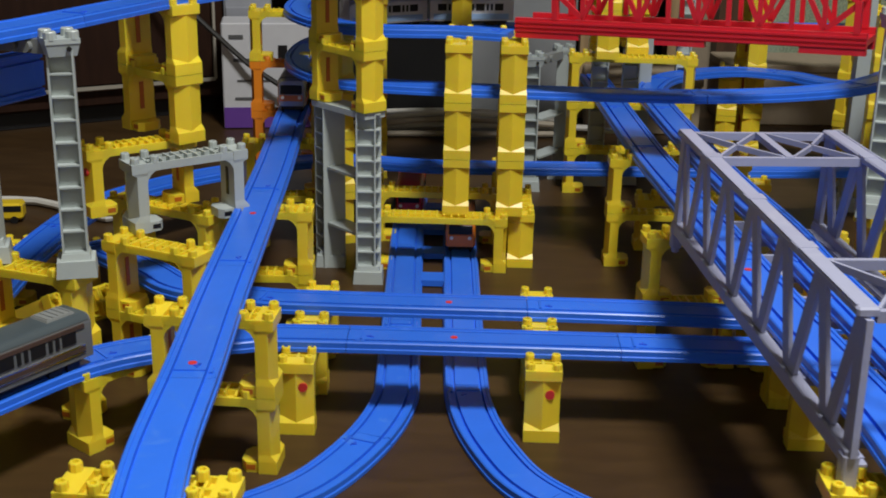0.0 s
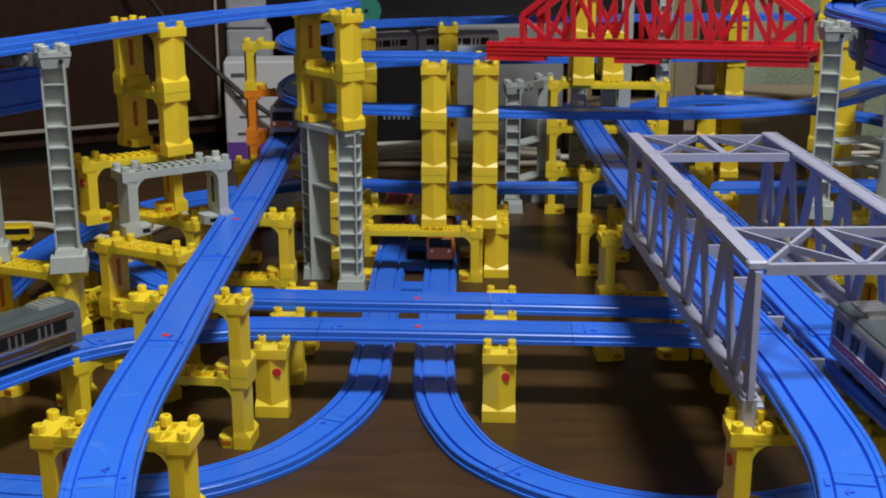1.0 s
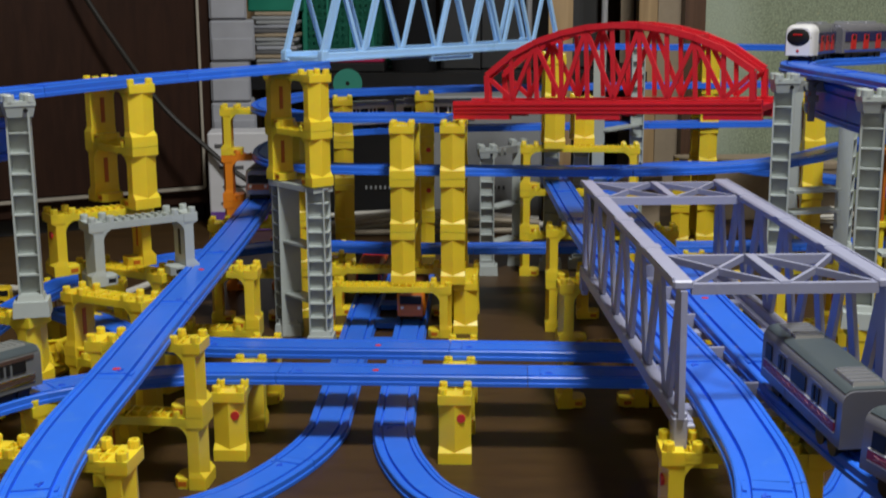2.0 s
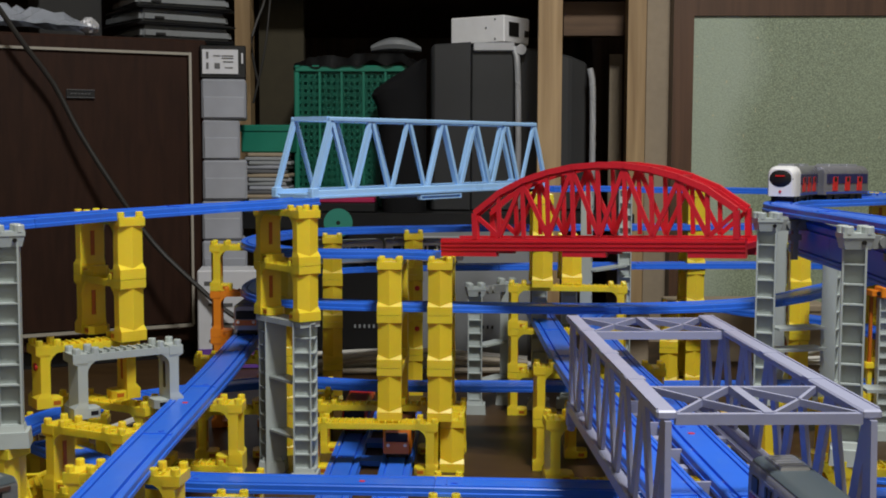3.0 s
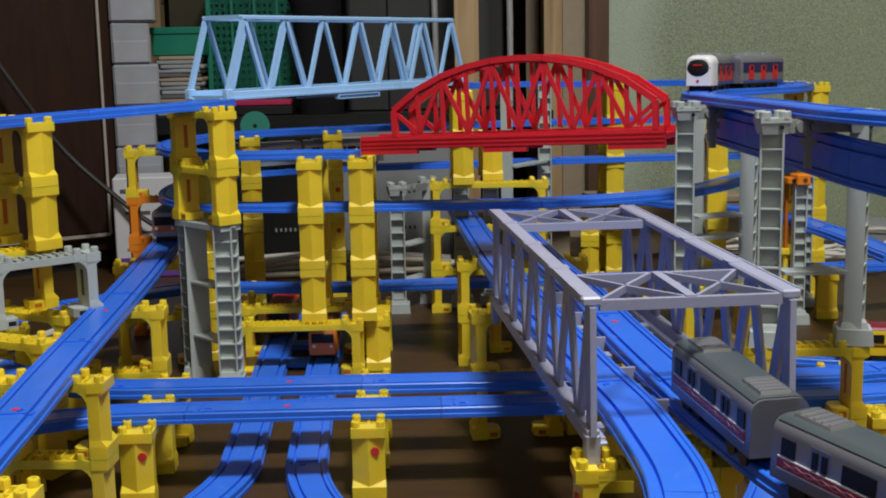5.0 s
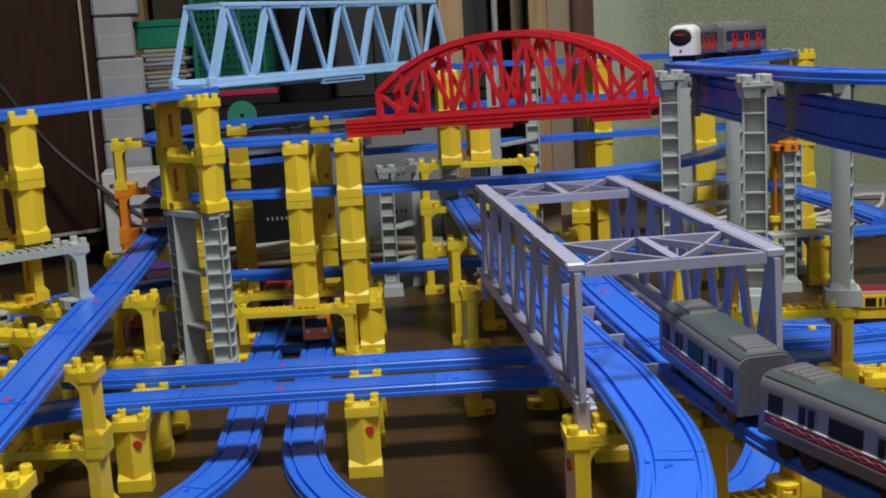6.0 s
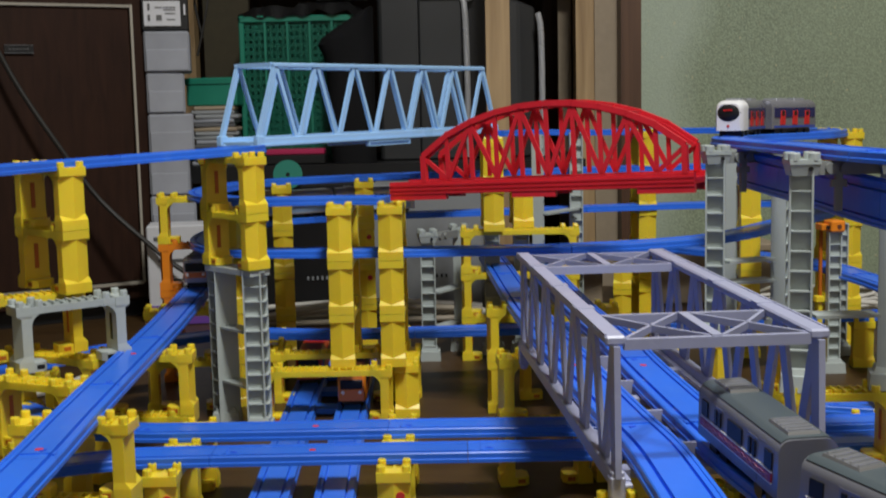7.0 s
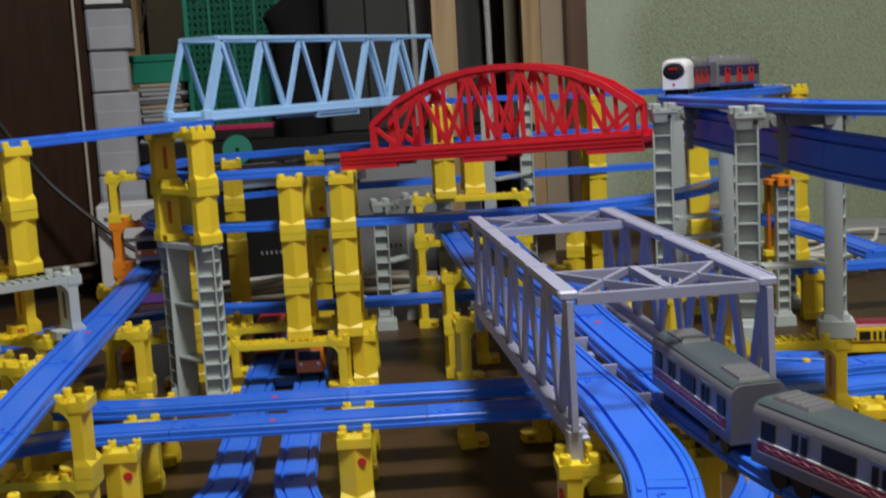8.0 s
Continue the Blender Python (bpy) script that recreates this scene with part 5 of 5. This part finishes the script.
# white and red train at the top level
line = [(0.71, 1.73, TOP), (0.650, 1.548, 0.3093), (0.575, 1.457, 0.3106), (0.508, 1.393, 0.3115), (0.468, 1.291, 0.3124), (0.468, 1.190, 0.3129), (0.482, 1.048, 0.3131)]


def white_car(nosed, length=0.096, w=0.033, h=0.0415):
    """A toy tram: white shell, navy window band, hanging red doors, black domed windscreen."""
    t = thing("train_car", "white toy tram car with navy window band and red doors", "toy train", "white train cars")
    z0, L = 0.008, length / 2
    prof = rounded_profile(w, h - z0, 0.009, 6)
    ends = [(-L, 0.95), (-L + 0.003, 1.0), (L - 0.003, 1.0), (L, 0.95)]
    if nosed:
        ends = [(-L, 0.95), (-L + 0.003, 1.0), (L - 0.022, 1.0), (L - 0.013, 0.99), (L - 0.007, 0.955), (L - 0.003, 0.89), (L, 0.78)]
    def shell(stations):
        return loft(B(), [[Vector((x, y * k, z0 + zz * k ** 0.5)) for y, zz in prof] for x, k in stations])
    part("body", shell([e for e in ends if not nosed or e[0] < L - 0.021]), M_COACH, t, smooth=True)
    if nosed:
        part("nose", shell([e for e in ends if e[0] > L - 0.023]), M_WHITE, t, "glossy white nose", smooth=True)
    front = L - 0.021 if nosed else L - 0.004
    mid, wide = (front - L + 0.004) / 2, front + L - 0.004
    for s in (-1, 1):
        y = s * (w / 2 + 0.0002)
        band = part("window_band", box(B(), (mid, y, z0 + 0.0185), (wide, 0.0010, 0.0115)), M_STRIPE_NAVY, t, "navy window band", bevel=0.0004)
        for k in range(3):
            xd = mid + wide * (k - 1) * 0.30
            door = part("door", box(B(), (xd, y + s * 0.0002, z0 + 0.0125), (0.0105, 0.0012, 0.0165)), M_TRED, t, "red door", bevel=0.0003)
            part("window", box(B(), (xd, y + s * 0.0006, z0 + 0.0178), (0.0052, 0.0010, 0.0050)), M_GLASS, door)
        part("sill_stripe", box(B(), (mid, y, z0 + 0.0022), (wide, 0.0010, 0.0022)), M_STRIPE_BLUE, t)
    for x in (-L * 0.45, L * 0.35):
        part("roof_unit", box(B(), (x, 0, h + 0.0006), (0.024, 0.019, 0.0030), taper=0.9), M_SILVER, t, bevel=0.0004)
    if nosed:
        rings = []
        for q, x in ((1.0, -0.010), (1.0, -0.0022), (0.93, -0.0004), (0.72, 0.0010), (0.35, 0.0018)):
            rings.append([Vector((L + x, 0.0142 * q * math.copysign(abs(math.cos(a)) ** 0.75, math.cos(a)), z0 + 0.0190 + 0.0112 * q * math.sin(a) * (1.0 if math.sin(a) > 0 else 0.92 - 0.16 * abs(math.cos(a))))) for a in [2 * math.pi * k / 28 for k in range(28)]])
        part("windscreen", loft(B(), rings), M_GLASS, t, "black domed windscreen", smooth=True)
        part("red_lamp_strip", box(B(), (L + 0.0010, 0, z0 + 0.0225), (0.003, 0.010, 0.0014)), M_TRED, t)
        part("badge", cyl(B(), (L - 0.0004, 0, z0 + 0.0050), 0.0016, 0.002, "x", 12), M_STRIPE_RED, t)
    part("underframe", box(B(), (0, 0, z0 - 0.001), (length - 0.020, w * 0.72, 0.005)), M_BLACK, t)
    for x in (-L + 0.022, L - 0.024):
        bogie = part("bogie", box(B(), (x, 0, 0.0055), (0.024, w * 0.64, 0.006)), M_BLACK, t)
        for dx in (-0.008, 0.008):
            for s in (-1, 1):
                part("wheel", cyl(B(), (x + dx, s * 0.0115, 0.0042), 0.0058, 0.003, "y", 16), M_BLACK, bogie)
    return t


for k, dd in enumerate((0.420, 0.320)):
    white_car(k == 0).matrix_world = on_line(line, dd, 0.05)

# yellow train on the low track to the right
line = flat(RAIL + 0.0005, [(0.585, 1.342), (0.66, 1.318), (0.80, 1.300), (1.05, 1.295)])
for dd in (0.115, 0.243):
    c = train_car("yellow toy rail car with a maroon roof", M_TYEL, M_MAROON, ((0.0115, 0.0015, M_BROWNROOF),), group="yellow train cars", units=1)
    c.matrix_world = on_line(line, dd, 0.074)

# silver train on the third level at the back
line3 = flat(L3, [(-0.152, 1.68), (-0.095, 1.775), (0.01, 1.825), (0.15, 1.850), (0.50, 1.905), (0.8, 1.92)])
for dd in (0.145, 0.273):
    c = train_car("silver toy rail car with a pale blue stripe", M_SILVERLIGHT, M_SILVERLIGHT, ((0.006, 0.008, M_STRIPE_SKY),), group="silver train cars", units=1)
    c.matrix_world = on_line(line3, dd, 0.074)

# silver train going away at the far end of the ramp
line = [(-0.135, 1.245, L2), (-0.146, 1.40, L2), (-0.155, 1.53, L2), (-0.165, 1.78, L2), (-0.165, 2.0, L2)]
for k, dd in enumerate((0.32, 0.45)):
    c = train_car("silver toy rail car with an orange band on its nose", M_SILVER, M_ROOFGREY, ((0.006, 0.004, M_STRIPE_ORANGE),), front=(k == 0), face=M_STRIPE_ORANGE, group="silver ramp train cars", units=2)
    c.matrix_world = on_line(line, dd, 0.06) @ pose(0, 0, 0, 0, 0, 180 if k == 0 else 0)

# brown striped train coming in on the low track
line = flat(L1, [(-0.42, 0.60), (-0.33, 0.75), (-0.264, 0.861), (-0.229, 0.912), (-0.187, 0.945)])
for dd in (0.315, 0.187):
    c = train_car("dull silver toy rail car with brown bands and a grey roof", M_STEEL, M_ROOFGREY, ((0.0255, 0.003, M_DIMBROWN), (0.0105, 0.0012, M_CHROME), (0.0080, 0.0030, M_DIMBROWN), (0.0050, 0.0012, M_CHROME)), group="brown train cars", units=2)
    c.matrix_world = on_line(line, dd, 0.07)

# red and orange trains under the gate
c = train_car("red toy locomotive with rounded red roof", M_TRED, M_TRED, (), front=True, face=M_TRED, group="floor trains", units=0, length=0.118)
c.matrix_world = on_line(flat(RAIL, [(-0.014, 1.62), (-0.010, 1.41), (0.0, 1.2), (0.003, 1.06)]), 0.085, 0.07)
c = train_car("orange toy rail car with a brown sunken roof", M_TORANGE, M_BROWNROOF, (), front=True, face=M_TORANGE, group="floor trains", units=0, length=0.118)
c.matrix_world = on_line(flat(RAIL, [(0.046, 1.62), (0.050, 1.426), (0.056, 1.2), (0.060, 1.10)]), 0.20, 0.07)


def small_car():
    t = thing("toy_bus", "small yellow toy bus on the floor", "toy bus")
    part("body", box(B(), (0, 0, 0.014), (0.050, 0.024, 0.020)), M_TYEL, t, bevel=0.003)
    part("window_band", box(B(), (0, 0, 0.018), (0.047, 0.0250, 0.007)), M_GLASS, t)
    for x in (-0.015, 0.015):
        for s in (-1, 1):
            part("wheel", cyl(B(), (x, s * 0.0115, 0.0045), 0.0045, 0.004, "y", 14), M_BLACK, t)
    t.matrix_world = pose(-0.492, 1.455, 0, 0, 0, 10)


small_car()
